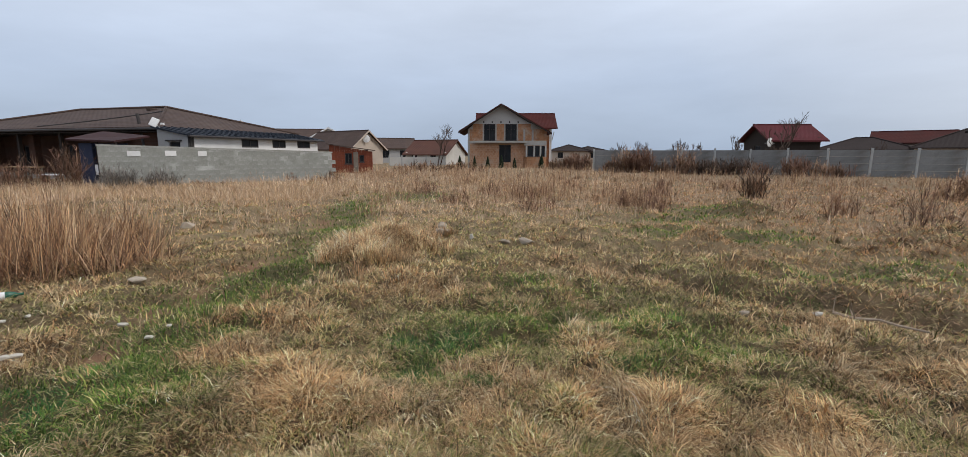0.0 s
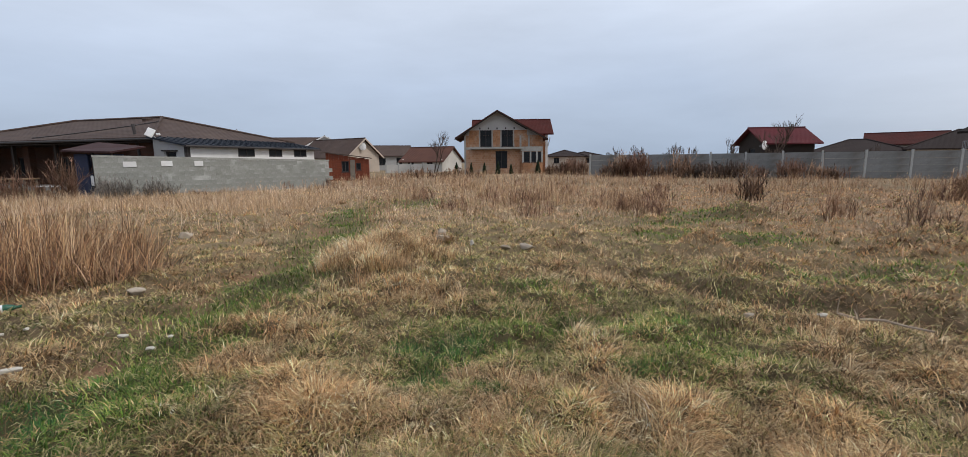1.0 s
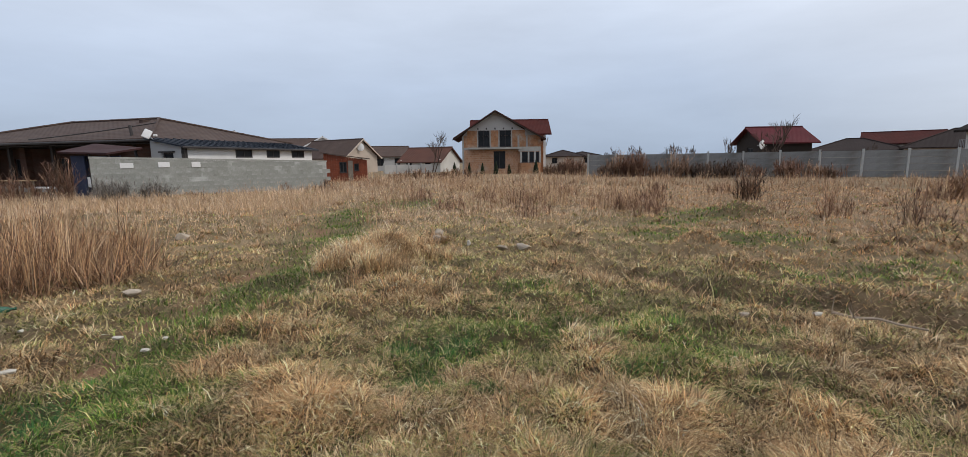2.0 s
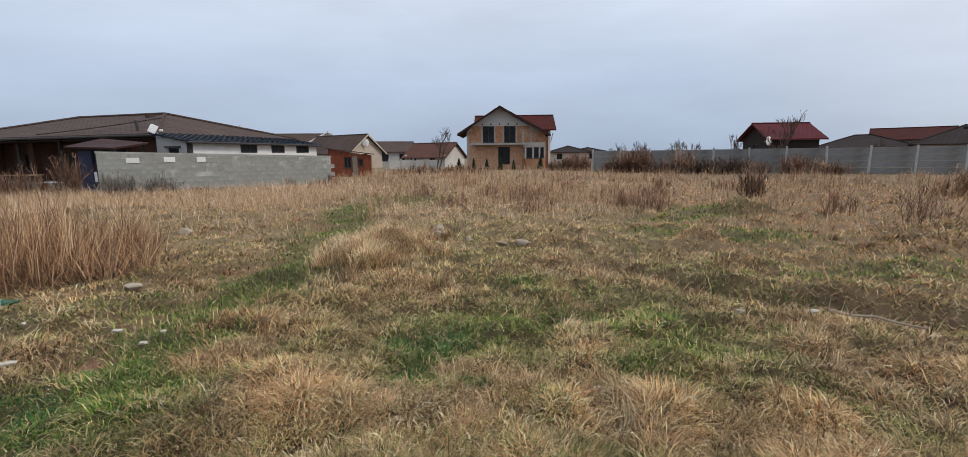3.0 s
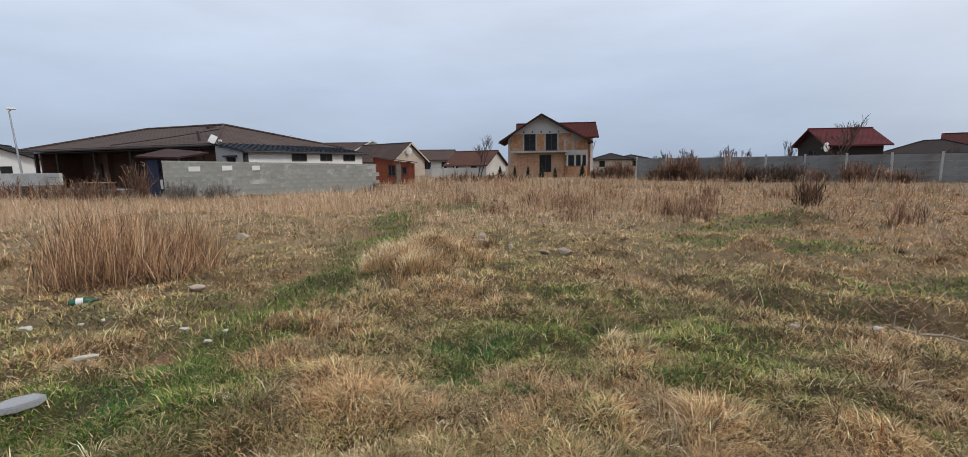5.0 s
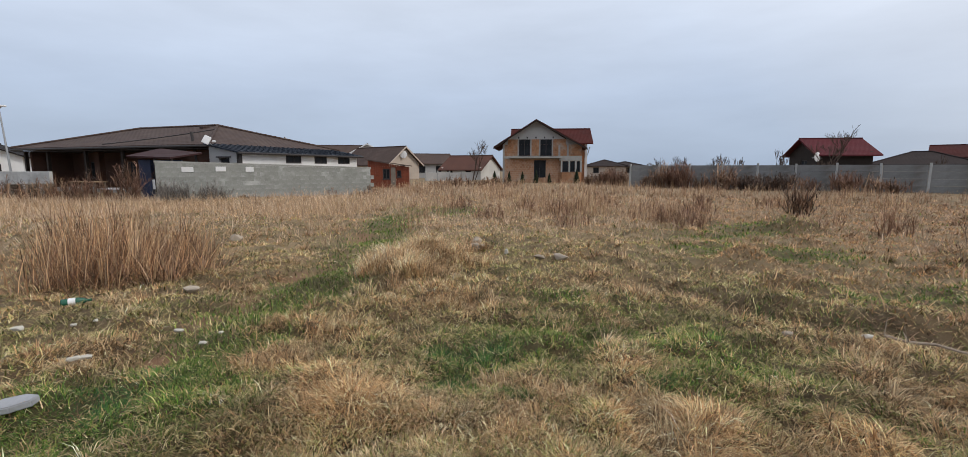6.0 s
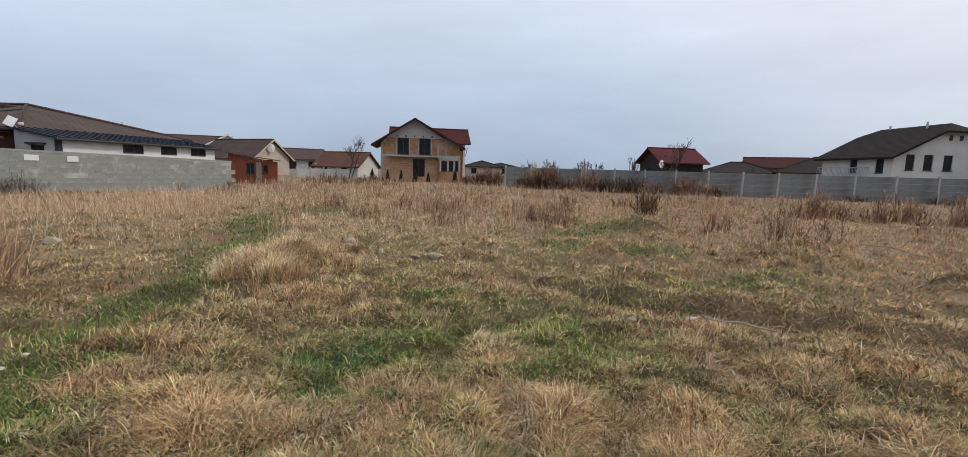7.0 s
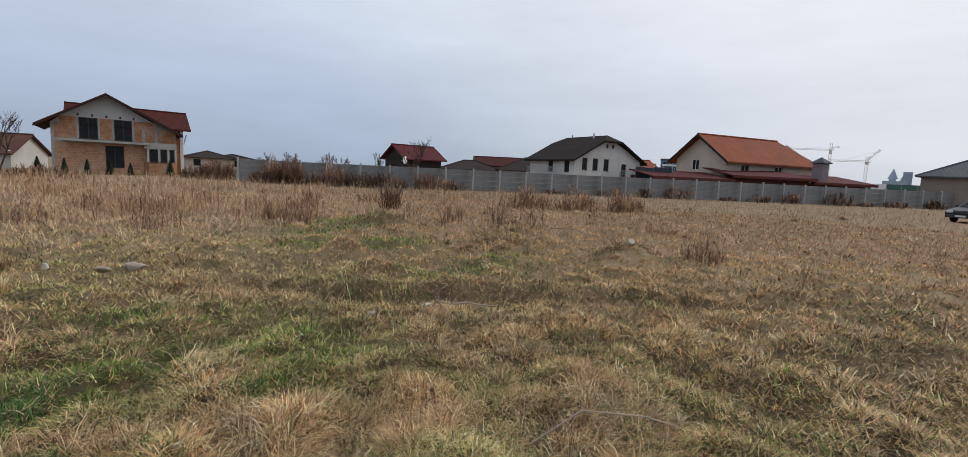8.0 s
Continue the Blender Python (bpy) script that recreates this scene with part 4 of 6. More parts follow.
# plain houses of the estate
def plain_house(name, label, x, y, rz, W, D, ze, zr, roof, wall, axis="y", over=0.45, wins=(), side_wins=(), base=-0.1, frame_mat=None, verge=None):
    """Four walls, gables across the ridge, a two-slope roof, real windows in the front (x, z, w, h) and left side."""
    h = thing(name, label, "house", x, y, base, rz)
    T = 0.3
    ga = zr - ze - 0.2
    part("front_wall", holed(bmesh.new(), W, ze, T, list(wins), gable=ga if axis == "y" else 0), wall, h)
    part("back_wall", holed(bmesh.new(), W, ze, T, [], 0, D - T, 0, gable=ga if axis == "y" else 0), wall, h)
    part("side_wall", holed(bmesh.new(), D - 2 * T, ze, T, list(side_wins), 0, T, 0, along="y"), wall, h)
    part("side_wall", holed(bmesh.new(), D - 2 * T, ze, T, [], W - T, T, 0, along="y"), wall, h)
    if axis == "x":
        for xx in (0, W - T):
            part("gable", holed(bmesh.new(), D, 0.01, T, [], xx, 0, ze, gable=ga, along="y"), wall, h)
    for a, b, c, d in wins:
        window(h, a, 0, b, c, d, frame_mat or M_FRAMEDK, panes=2 if c > 0.9 else 1)
    for a, b, c, d in side_wins:
        window(h, 0, T + a, b, c, d, frame_mat or M_FRAMEDK, along="y", panes=2 if c > 0.9 else 1)
    gable_roof(h, 0, W, 0, D, ze, zr, roof, over=over, axis=axis)
    if verge and axis == "y":
        c = W / 2
        s = (zr - ze) / c
        for xa in (-over - 0.02, W + over + 0.02):
            za = zr - s * abs(xa - c)
            bm = slab(bmesh.new(), [(xa, -over - 0.06, za + 0.02), (c, -over - 0.06, zr + 0.03), (c, -over - 0.003, zr + 0.03), (xa, -over - 0.003, za + 0.02)], 0.24)
            part("barge_board", bm, verge, h)
    return h


def hip_house(name, label, x, y, rz, W, D, ze, zr, roof, wall, ridge=None, over=0.5, wins=(), base=-0.1):
    h = thing(name, label, "house", x, y, base, rz)
    T = 0.3
    part("front_wall", holed(bmesh.new(), W, ze, T, list(wins)), wall, h)
    part("back_wall", holed(bmesh.new(), W, ze, T, [], 0, D - T, 0), wall, h)
    for xx in (0, W - T):
        part("side_wall", holed(bmesh.new(), D - 2 * T, ze, T, [], xx, T, 0, along="y"), wall, h)
    for a, b, c, d in wins:
        window(h, a, 0, b, c, d)
    q = min(W, D) / 2
    r0, r1 = ridge or (q, W - q)
    A, B, C, E = (-over, -over, ze), (W + over, -over, ze), (W + over, D + over, ze), (-over, D + over, ze)
    R0, R1 = (r0, D / 2, zr), (r1, D / 2, zr)
    for pts in ([A, B, R1, R0], [B, C, R1], [C, E, R0, R1], [E, A, R0]):
        part("roof_slope", slab(bmesh.new(), pts, 0.14), roof, h)
    bm = bmesh.new()
    for p, r in ((A, R0), (B, R1), (C, R1), (E, R0), (R0, R1)):
        cyl(bm, Vector(p) + Vector((0, 0, 0.02)), Vector(r) + Vector((0, 0, 0.04)), 0.09, seg=6)
    part("ridge_tiles", bm, roof, h)
    return h


# behind the garden wall
plain_house("neighbour_house", "beige rendered house with dark brown gable roof", -18.8, 67.4, 55, 6.0, 11.0, 2.55, 4.9, M_BROWNROOF, M_BEIGE, over=0.5,
            wins=[(2.2, 0.9, 1.0, 1.2)], verge=M_BEIGE)
plain_house("grey_house", "grey house with brown roof among the estate", -18.0, 79.5, 20, 7.0, 9.0, 2.6, 4.2, M_BROWNROOF, M_GREYPL, axis="x", wins=[(1.0, 0.9, 1.2, 1.2), (4.0, 0.9, 1.2, 1.2)])
plain_house("white_gabled_house", "white house with rust-brown tiled roof", -11.6, 70.5, -25, 6.8, 6.0, 1.7, 3.55, M_RUSTROOF, M_OLDWHITE, axis="x", over=0.4, wins=[(1.0, 0.5, 1.0, 0.9), (4.2, 0.5, 1.0, 0.9)])
plain_house("far_gabled_house", "distant house with brown gable roof and white trim", -37.0, 66.0, 30, 6.5, 10.0, 4.4, 6.1, M_BROWNROOF, M_GREYPL, verge=M_WHITE)
plain_house("far_white_house", "distant white gabled house with brown roof", -31.0, 86.0, 15, 6.0, 9.0, 4.6, 6.2, M_BROWNROOF, M_WHITE, verge=M_WHITE)
plain_house("far_brown_house", "distant house with wide brown roof", -40.0, 84.0, 10, 12.0, 9.0, 4.0, 6.0, M_BROWNROOF, M_BEIGE, axis="x")
plain_house("roadside_house", "white rendered house with dark brown gable roof", -54.5, 39.5, 38, 6.8, 9.0, 3.0, 4.35, M_DARKROOF, M_WHITE, over=0.5, wins=[(4.3, 1.0, 0.9, 1.1)])
hip_house("low_brown_house", "low distant house with brown hipped roof", 12.6, 88.0, -5, 6.5, 7.0, 2.1, 3.2, M_UMBERROOF, M_BEIGE, wins=[(1, 0.8, 1, 1)])
hip_house("low_brown_house", "low distant house with brown hipped roof", 18.0, 90.0, 5, 5.5, 7.0, 2.0, 2.9, M_UMBERROOF, M_BEIGE, wins=[(2, 0.8, 1, 1)])

# low pale garden wall before the rust-roofed house
def build_garden_wall():
    w = thing("garden_wall", "low whitewashed garden wall with concrete posts", "wall", -12.4, 62.5, -0.1, 2)
    for i in range(4):
        part("panel", box(bmesh.new(), i * 1.6 + 0.1, -0.06, 0, i * 1.6 + 1.5, 0.06, 1.1 + 0.05 * (i % 2), 0.01), M_OLDWHITE, w)
        part("post", box(bmesh.new(), i * 1.6 - 0.1, -0.1, 0, i * 1.6 + 0.1, 0.1, 1.35, 0.01), M_POST, w)


build_garden_wall()

# behind the concrete fence
plain_house("dark_cabin", "dark timber cabin with red metal gable roof", 29.9, 49.9, -2, 5.1, 5.4, 3.3, 4.75, M_REDROOF, M_DARKWOOD, axis="x", over=0.55,
            wins=[(1.5, 1.0, 1.2, 1.0)], side_wins=[(1.6, 2.0, 1.2, 0.5)])
hip_house("brown_roofed_house", "low house with dark brown hipped roof", 50.0, 71.5, -36, 11.0, 9.0, 2.2, 4.0, M_UMBERROOF, M_BEIGE)
hip_house("brown_roofed_house", "house with dark hipped roof behind the fence", 54.5, 60.5, -42, 11.0, 9.5, 2.4, 4.75, M_UMBERROOF, M_BEIGE)
plain_house("red_ridge_house", "distant house with red tiled roof", 58.5, 72.0, -40, 9.0, 8.0, 3.4, 5.0, M_MAROON, M_BEIGE, axis="x")


def build_white_house():
    h = thing("white_house", "white two-storey house with dark half-hipped roof", "house", 42.0, 33.9, -0.1, -10.4)
    W, D, ZE, ZR, T = 10.3, 8.5, 4.0, 6.75, 0.3
    wins = [(1.1, 3.05, 0.75, 1.35), (2.65, 3.05, 0.8, 1.35), (4.35, 3.05, 0.8, 1.35), (0.9, 1.2, 0.8, 0.6), (2.5, 1.2, 0.8, 0.6), (4.2, 1.2, 0.8, 0.6), (7.2, 2.45, 0.8, 1.5)]
    wins = [(a, b - 0.45, c, d) for a, b, c, d in wins]
    part("gable_wall", holed(bmesh.new(), W, ZE, T, wins, gable=2.3), M_OLDWHITE, h)
    for q in wins:
        window(h, *q[:1], 0, *q[1:], M_FRAMEDK, panes=1 if q[2] < 1 else 2)
    for x in (4.55, 5.45):
        part("attic_vent", box(bmesh.new(), x, -0.03, 5.2, x + 0.3, -0.003, 5.65), M_FRAMEDK, h)
    sw = [(0.6, 2.3, 0.9, 1.4), (3.6, 2.3, 0.9, 1.4)]
    part("side_wall", holed(bmesh.new(), D - 2 * T, ZE, T, sw, 0, T, 0, along="y"), M_OLDWHITE, h)
    for q in sw:
        window(h, 0, T + q[0], q[1], q[2], q[3], along="y", panes=1)
    part("side_wall", holed(bmesh.new(), D - 2 * T, ZE, T, [], W - T, T, 0, along="y"), M_OLDWHITE, h)
    part("back_wall", holed(bmesh.new(), W, ZE, T, [], 0, D - T, 0), M_OLDWHITE, h)
    o = 0.6
    c = W / 2
    s = (ZR - ZE) / c
    ze = ZE - o * s
    zh = ZR - 0.75
    xh = 0.75 / s
    for sg in (-1, 1):
        e = -o if sg < 0 else W + o
        hx = c + sg * xh
        pts = [(e, -o, ze), (hx, -o, zh), (c, 0.6, ZR), (c, D - 0.6, ZR), (hx, D + o, zh), (e, D + o, ze)]
        part("roof_slope", slab(bmesh.new(), pts, 0.2), M_DARKROOF, h)
    for y0, y1 in ((-o, 0.6), (D + o, D - 0.6)):
        part("half_hip", slab(bmesh.new(), [(c - xh, y0, zh), (c + xh, y0, zh), (c, y1, ZR)], 0.2), M_DARKROOF, h)
    for x, y in ((c - 0.6, 2.2), (c - 0.2, 6.6)):
        part("chimney", cyl(bmesh.new(), (x, y, ZR - 0.6), (x, y, ZR + 0.25), 0.09), M_METAL, h)
    for x0, x1, y0, y1 in ((6.0, 9.6, -1.0, -0.003), (-1.2, -0.003, 1.0, 7.5)):
        bal = part("balcony", box(bmesh.new(), x0, y0, 1.75, x1, y1, 1.9), M_OLDWHITE, h)
        bm = bmesh.new()
        if x1 - x0 > 2:
            box(bm, x0, y0, 2.75, x1, y0 + 0.05, 2.8)
            for i in range(25):
                xx = x0 + (x1 - x0) * i / 24
                box(bm, xx - 0.012, y0 + 0.01, 1.9, xx + 0.012, y0 + 0.035, 2.75)
        else:
            box(bm, x0, y0, 2.75, x0 + 0.05, y1, 2.8)
            for i in range(40):
                yy = y0 + (y1 - y0) * i / 39
                box(bm, x0 + 0.01, yy - 0.012, 1.9, x0 + 0.035, yy + 0.012, 2.75)
        part("railing", bm, M_METAL, bal, "thin metal balcony railing")
    part("downpipe", cyl(bmesh.new(), (W - 0.15, -0.06, 0), (W - 0.15, -0.06, 3.7), 0.05), M_METAL, h)


build_white_house()


M_MAUVE = mat("mauve_render", (0.24, 0.20, 0.21), (0.18, 0.15, 0.16), 1.5, 0.9, 0.1)


def build_orange_house():
    h = thing("orange_roofed_house", "beige house with orange tiled gable roof", "house", 56.95, 23.9, -0.1, -17.5)
    L, W, ZE, ZR, T = 15.5, 7.6, 4.9, 7.65, 0.3
    gw = [(2.55, 3.9, 1.1, 1.3), (5.4, 4.6, 0.6, 0.7)]
    part("gable_wall", holed(bmesh.new(), W, ZE, T, [(W - a - c, b - 0.6, c, d) for a, b, c, d in gw[:1]], 0, 0, 0, gable=2.6, along="y"), M_BEIGE, h)
    for a, b, c, d in gw[:1]:
        window(h, 0, W - a - c, b - 0.6, c, d, M_FRAMEWH, along="y")
    part("front_wall", holed(bmesh.new(), L - T, ZE, T, [(2.2, 2.9, 1.4, 1.2), (8, 2.9, 1.4, 1.2)], T, 0, 0), M_BEIGE, h)
    for x in (2.2, 8.0):
        window(h, T + x, 0, 2.9, 1.4, 1.2, M_FRAMEWH)
    part("back_wall", holed(bmesh.new(), L - T, ZE, T, [], T, W - T, 0), M_BEIGE, h)
    part("gable_wall", holed(bmesh.new(), W - 2 * T, ZE, T, [], L - T, T, 0, gable=2.4, along="y"), M_BEIGE, h)
    o, c = 0.8, W / 2
    s = (ZR - ZE) / c
    for e, sg in ((-o, -1), (W + o, 1)):
        z = ZE - o * s
        part("roof_slope", slab(bmesh.new(), [(-o, e, z), (L + o, e, z), (L - 2.2, c, ZR), (-o, c, ZR)], 0.18), M_ORANGE, h)
    part("roof_hip", slab(bmesh.new(), [(L + o, -o, ZE - o * s), (L + o, W + o, ZE - o * s), (L - 2.2, c, ZR)], 0.18), M_ORANGE, h)
    part("ridge_tiles", cyl(bmesh.new(), (-o, c, ZR + 0.03), (L - 2.2, c, ZR + 0.03), 0.11, seg=6), M_ORANGE, h)
    for e in (-o - 0.02, W + o + 0.02):
        bm = slab(bmesh.new(), [(-o - 0.05, e, ZE - o * s + 0.02), (-o - 0.05, c, ZR + 0.03), (-o - 0.003, c, ZR + 0.03), (-o - 0.003, e, ZE - o * s + 0.02)], 0.3)
        part("barge_board", bm, M_DARKWOOD, h)
    part("chimney_tower", box(bmesh.new(), 9.2, -5.0, 0, 10.35, -3.85, 4.55, 0.02), M_MAUVE, h, "broad rendered chimney tower")
    tip = (9.775, -4.425, 5.3)
    rim = [(9.0, -5.2, 4.65), (10.55, -5.2, 4.65), (10.55, -3.65, 4.65), (9.0, -3.65, 4.65)]
    for i in range(4):
        part("tower_cap", slab(bmesh.new(), [rim[i], rim[(i + 1) % 4], tip], 0.08), M_GREYROOF, h)
    # long low sheds along the fence
    a, b = Vector((46.2, 26.6)), Vector((69.5, 12.8))
    d = b - a
    s = thing("low_outbuilding", "long low outbuilding with maroon metal roof", "outbuilding", a.x, a.y, -0.1, math.degrees(math.atan2(d.y, d.x)))
    L1 = d.length
    part("front_wall", box(bmesh.new(), 0, 0.3, 0, L1, 0.5, 2.3), M_DARKRED, s, "red-brown boarded wall")
    part("back_wall", box(bmesh.new(), 0, 5.0, 0, L1, 5.2, 2.3), M_REDWOOD, s)
    for x0, x1, zf, zb in ((-0.3, 9.4, 2.25, 3.0), (9.0, 19.5, 2.75, 3.6), (19.2, L1 + 0.5, 2.4, 3.3)):
        part("roof", slab(bmesh.new(), [(x0, -0.4, zf), (x1, -0.4, zf), (x1, 5.2, zb), (x0, 5.2, zb)], 0.12), M_REDROOF, s)
        part("fascia", box(bmesh.new(), x0, -0.45, zf - 0.28, x1, -0.403, zf - 0.02), M_DARKRED, s)
    part("upper_wall", box(bmesh.new(), 9.4, 0.3, 2.3, 19.1, 0.5, 2.78), M_DARKRED, s)


build_orange_house()
hip_house("grey_roofed_house", "beige bungalow with grey hipped roof", 84.6, -5.6, 90, 15.0, 9.0, 3.75, 6.3, M_GREYROOF, M_TAUPE, wins=[(3, 1, 2.5, 1.5), (9, 1, 2.0, 1.5), (12.2, 1.0, 1.4, 1.5)])
plain_house("orange_hut", "small house with orange tiled roof", 62.5, 40.5, -20, 6.0, 6.0, 3.4, 4.9, M_ORANGE, M_BEIGE, axis="x")


def build_screen():
    a, b = Vector((48.4, 30.2)), Vector((50.6, 27.0))
    d = b - a
    f = thing("screen_fence", "tall blue-grey screening sheets behind the fence", "screen", a.x, a.y, -0.1, math.degrees(math.atan2(d.y, d.x)))
    for i in range(4):
        part("sheet", box(bmesh.new(), i * 0.97, -0.02, 0, i * 0.97 + 0.95, 0.02, 3.25 - 0.1 * (i % 2)), M_SCREEN, f)
    for i in range(5):
        part("post", cyl(bmesh.new(), (i * 0.97 - 0.01, 0.06, 0), (i * 0.97 - 0.01, 0.06, 3.4), 0.04, seg=6), M_METAL, f)


build_screen()


def round_dish(x, y, z, rz, rad, label):
    d = thing("satellite_dish", label, "dish", x, y, z, rz)
    bm = bmesh.new()
    rings = [[bm.verts.new((rad * q * math.cos(i * math.pi / 10), -0.12 * rad * (1 - q * q) - o, rad * 1.12 * q * math.sin(i * math.pi / 10))) for i in range(20)] for q, o in ((0.02, 0), (0.5, 0), (1.0, 0), (1.0, -0.02), (0.02, -0.02))]
    for a, b in zip(rings, rings[1:]):
        for i in range(20):
            bm.faces.new((a[i], a[(i + 1) % 20], b[(i + 1) % 20], b[i]))
    part("reflector", bm, M_DISH, d)
    part("arm", cyl(bmesh.new(), (0, 0, -rad), (0, -rad * 1.1, -0.1), 0.02, seg=6), M_METAL, d)
    part("bracket", cyl(bmesh.new(), (0, 0.02, 0), (0, 0.55, -0.1), 0.03, seg=6), M_METAL, d)


round_dish(29.5, 49.35, 2.7, 25, 0.42, "white round satellite dish on the cabin")
round_dish(-17.0, 69.2, 3.6, 20, 0.5, "white round satellite dish on the beige house")

# far things beyond the estate
def build_apartments():
    for x, y, w, hh, m, lab in ((208, 131, 9, 9.5, M_WHITE, "distant white apartment block with balconies"), (217, 122.5, 9, 12.2, M_BLUEGREY, "distant blue-grey apartment block"), (223, 116, 9, 12.6, M_WHITE, "distant white apartment block with balconies")):
        b = thing("apartment_block", lab, "apartments", x, y, -0.1, -58, group="far apartment blocks")
        holes = [(0.8 + 2.7 * i, 1.0 + 3.0 * k, 1.6, 1.4) for i in range(3) for k in range(int(hh / 3))]
        part("front_wall", holed(bmesh.new(), w, hh, 0.4, holes), m, b)
        for q in holes:
            window(b, q[0], 0, q[1], q[2], q[3], M_FRAMEWH)
        part("body", box(bmesh.new(), 0, 0.41, 0, w, 10, hh), m, b)
        part("roof", box(bmesh.new(), -0.3, -0.3, hh + 0.004, w + 0.3, 10.3, hh + 0.5), M_GREYROOF, b)
        for k in range(int(hh / 3)):
            part("balcony", box(bmesh.new(), 0.3, -1.2, 0.1 + 3 * k, w - 0.3, -0.003, 0.9 + 3 * k), M_WHITE, b)


M_BLUEGREY = mat("blue_grey_render", (0.12, 0.17, 0.24), (0.10, 0.14, 0.20), 0.3, 0.8, 0.05)
# far buildings: distance haze is mixed into this base colour
M_HAZE = mat("haze_tinted_wall", (0.33, 0.38, 0.45), (0.28, 0.33, 0.40), 0.1, 0.8, 0.05)
M_CRANE = mat("pale_yellow_crane_paint", (0.62, 0.58, 0.48), (0.52, 0.48, 0.4), 1, 0.6, 0.05)
build_apartments()


def lattice(bm, a, b, w, n, r):
    """A square lattice beam from a to b."""
    a, b = Vector(a), Vector(b)
    q = (b - a).to_track_quat("Z", "Y")
    cs = [q @ Vector((sx * w / 2, sy * w / 2, 0)) for sx, sy in ((1, 1), (-1, 1), (-1, -1), (1, -1))]
    for i in range(4):
        cyl(bm, a + cs[i], b + cs[i], r, seg=4)
        for k in range(n):
            p, s = a + (b - a) * k / n, a + (b - a) * (k + 1) / n
            cyl(bm, p + cs[i], s + cs[(i + 1) % 4], r * 0.7, seg=3)


def build_crane(x, y, h, rz, jib, tip=1.18):
    c = thing("tower_crane", "pale distant tower crane above the roofs", "crane", x, y, -0.1, rz, group="far cranes")
    part("mast", (lambda bm: (lattice(bm, (0, 0, 0), (0, 0, h), 1.6, 14, 0.09), bm)[1])(bmesh.new()), M_CRANE, c)
    part("jib", (lambda bm: (lattice(bm, (2, 0, h * 0.86), (-jib, 0, h * 0.88), 1.0, 20, 0.07), bm)[1])(bmesh.new()), M_CRANE, c)
    part("counter_jib", (lambda bm: (lattice(bm, (0, 0, h * 0.9), (6, 0, h * tip), 1.0, 6, 0.09), bm)[1])(bmesh.new()), M_CRANE, c)
    part("tie", cyl(bmesh.new(), (5.5, 0, h * (tip - 0.03)), (-jib * 0.6, 0, h * 0.9), 0.05, seg=4), M_CRANE, c)
    part("cab", box(bmesh.new(), -1, -1, h * 0.78, 1, 1, h * 0.86, 0.1), M_CRANE, c)


build_crane(392.7, 77, 24, -79, 21)
build_crane(482.0, 120, 40, -72, 28, 0.93)


def build_towers():
    t = thing("church", "distant blue-grey church with pointed towers", "church", 592, 93, -0.1, 98)
    part("nave", box(bmesh.new(), -9, -5, 0, 9, 5, 12), M_HAZE, t)
    for x, w, hh, tip in ((2.0, 5.5, 14, 24), (-5.5, 4.0, 11, 17.5)):
        part("tower", box(bmesh.new(), x - w / 2, -5.5 - w / 2, 0, x + w / 2, -5.5 + w / 2, hh), M_HAZE, t)
        bm = bmesh.new()
        cyl(bm, (x, -5.5, hh), (x, -5.5, tip), w * 0.72, 0.1, seg=4)
        part("spire", bm, M_HAZE, t)
    t = thing("far_block", "distant hazy blue-grey tower block", "tower block", 594, 84.5, -0.1, 8)
    holes = [(0.6 + 2.2 * i, 1.5 + 3 * k, 1.4, 1.6) for i in range(3) for k in range(6)]
    part("wall", holed(bmesh.new(), 7, 21, 0.5, holes).copy(), M_HAZE, t).matrix_basis = pose(0, 3.5, 0, 0, 0, -90)
    part("body", box(bmesh.new(), 0.8, -3.5, 0, 8, 3.5, 21), M_HAZE, t)
    t = thing("far_block", "distant hazy pale block", "tower block", 594, 66, -0.1, 8)
    part("wall", holed(bmesh.new(), 10, 14, 0.5, [(0.8 + 2.4 * i, 1.5 + 3 * k, 1.4, 1.6) for i in range(4) for k in range(4)]), M_HAZE, t).matrix_basis = pose(0, 5, 0, 0, 0, -90)
    part("body", box(bmesh.new(), 0.8, -5, 0, 8, 5, 14), M_HAZE, t)
    # green sheet fence of a building site
    a, b = Vector((128, 34)), Vector((135, 12))
    d = b - a
    f = thing("site_fence", "green sheet-metal building site fence", "fence", a.x, a.y, -0.1, math.degrees(math.atan2(d.y, d.x)))
    for i in range(9):
        part("sheet", box(bmesh.new(), i * 2.55, -0.03, 0.1, i * 2.55 + 2.5, 0.0, 3.3), M_GREENSHEET if i % 4 else M_WHITE, f)
    for i in range(10):
        part("post", box(bmesh.new(), i * 2.55 - 0.04, 0.003, 0, i * 2.55 + 0.04, 0.1, 3.3), M_METAL, f)


M_GREENSHEET = mat("green_sheet", (0.06, 0.13, 0.10), (0.05, 0.10, 0.08), 0.5, 0.6, 0.05)
build_towers()


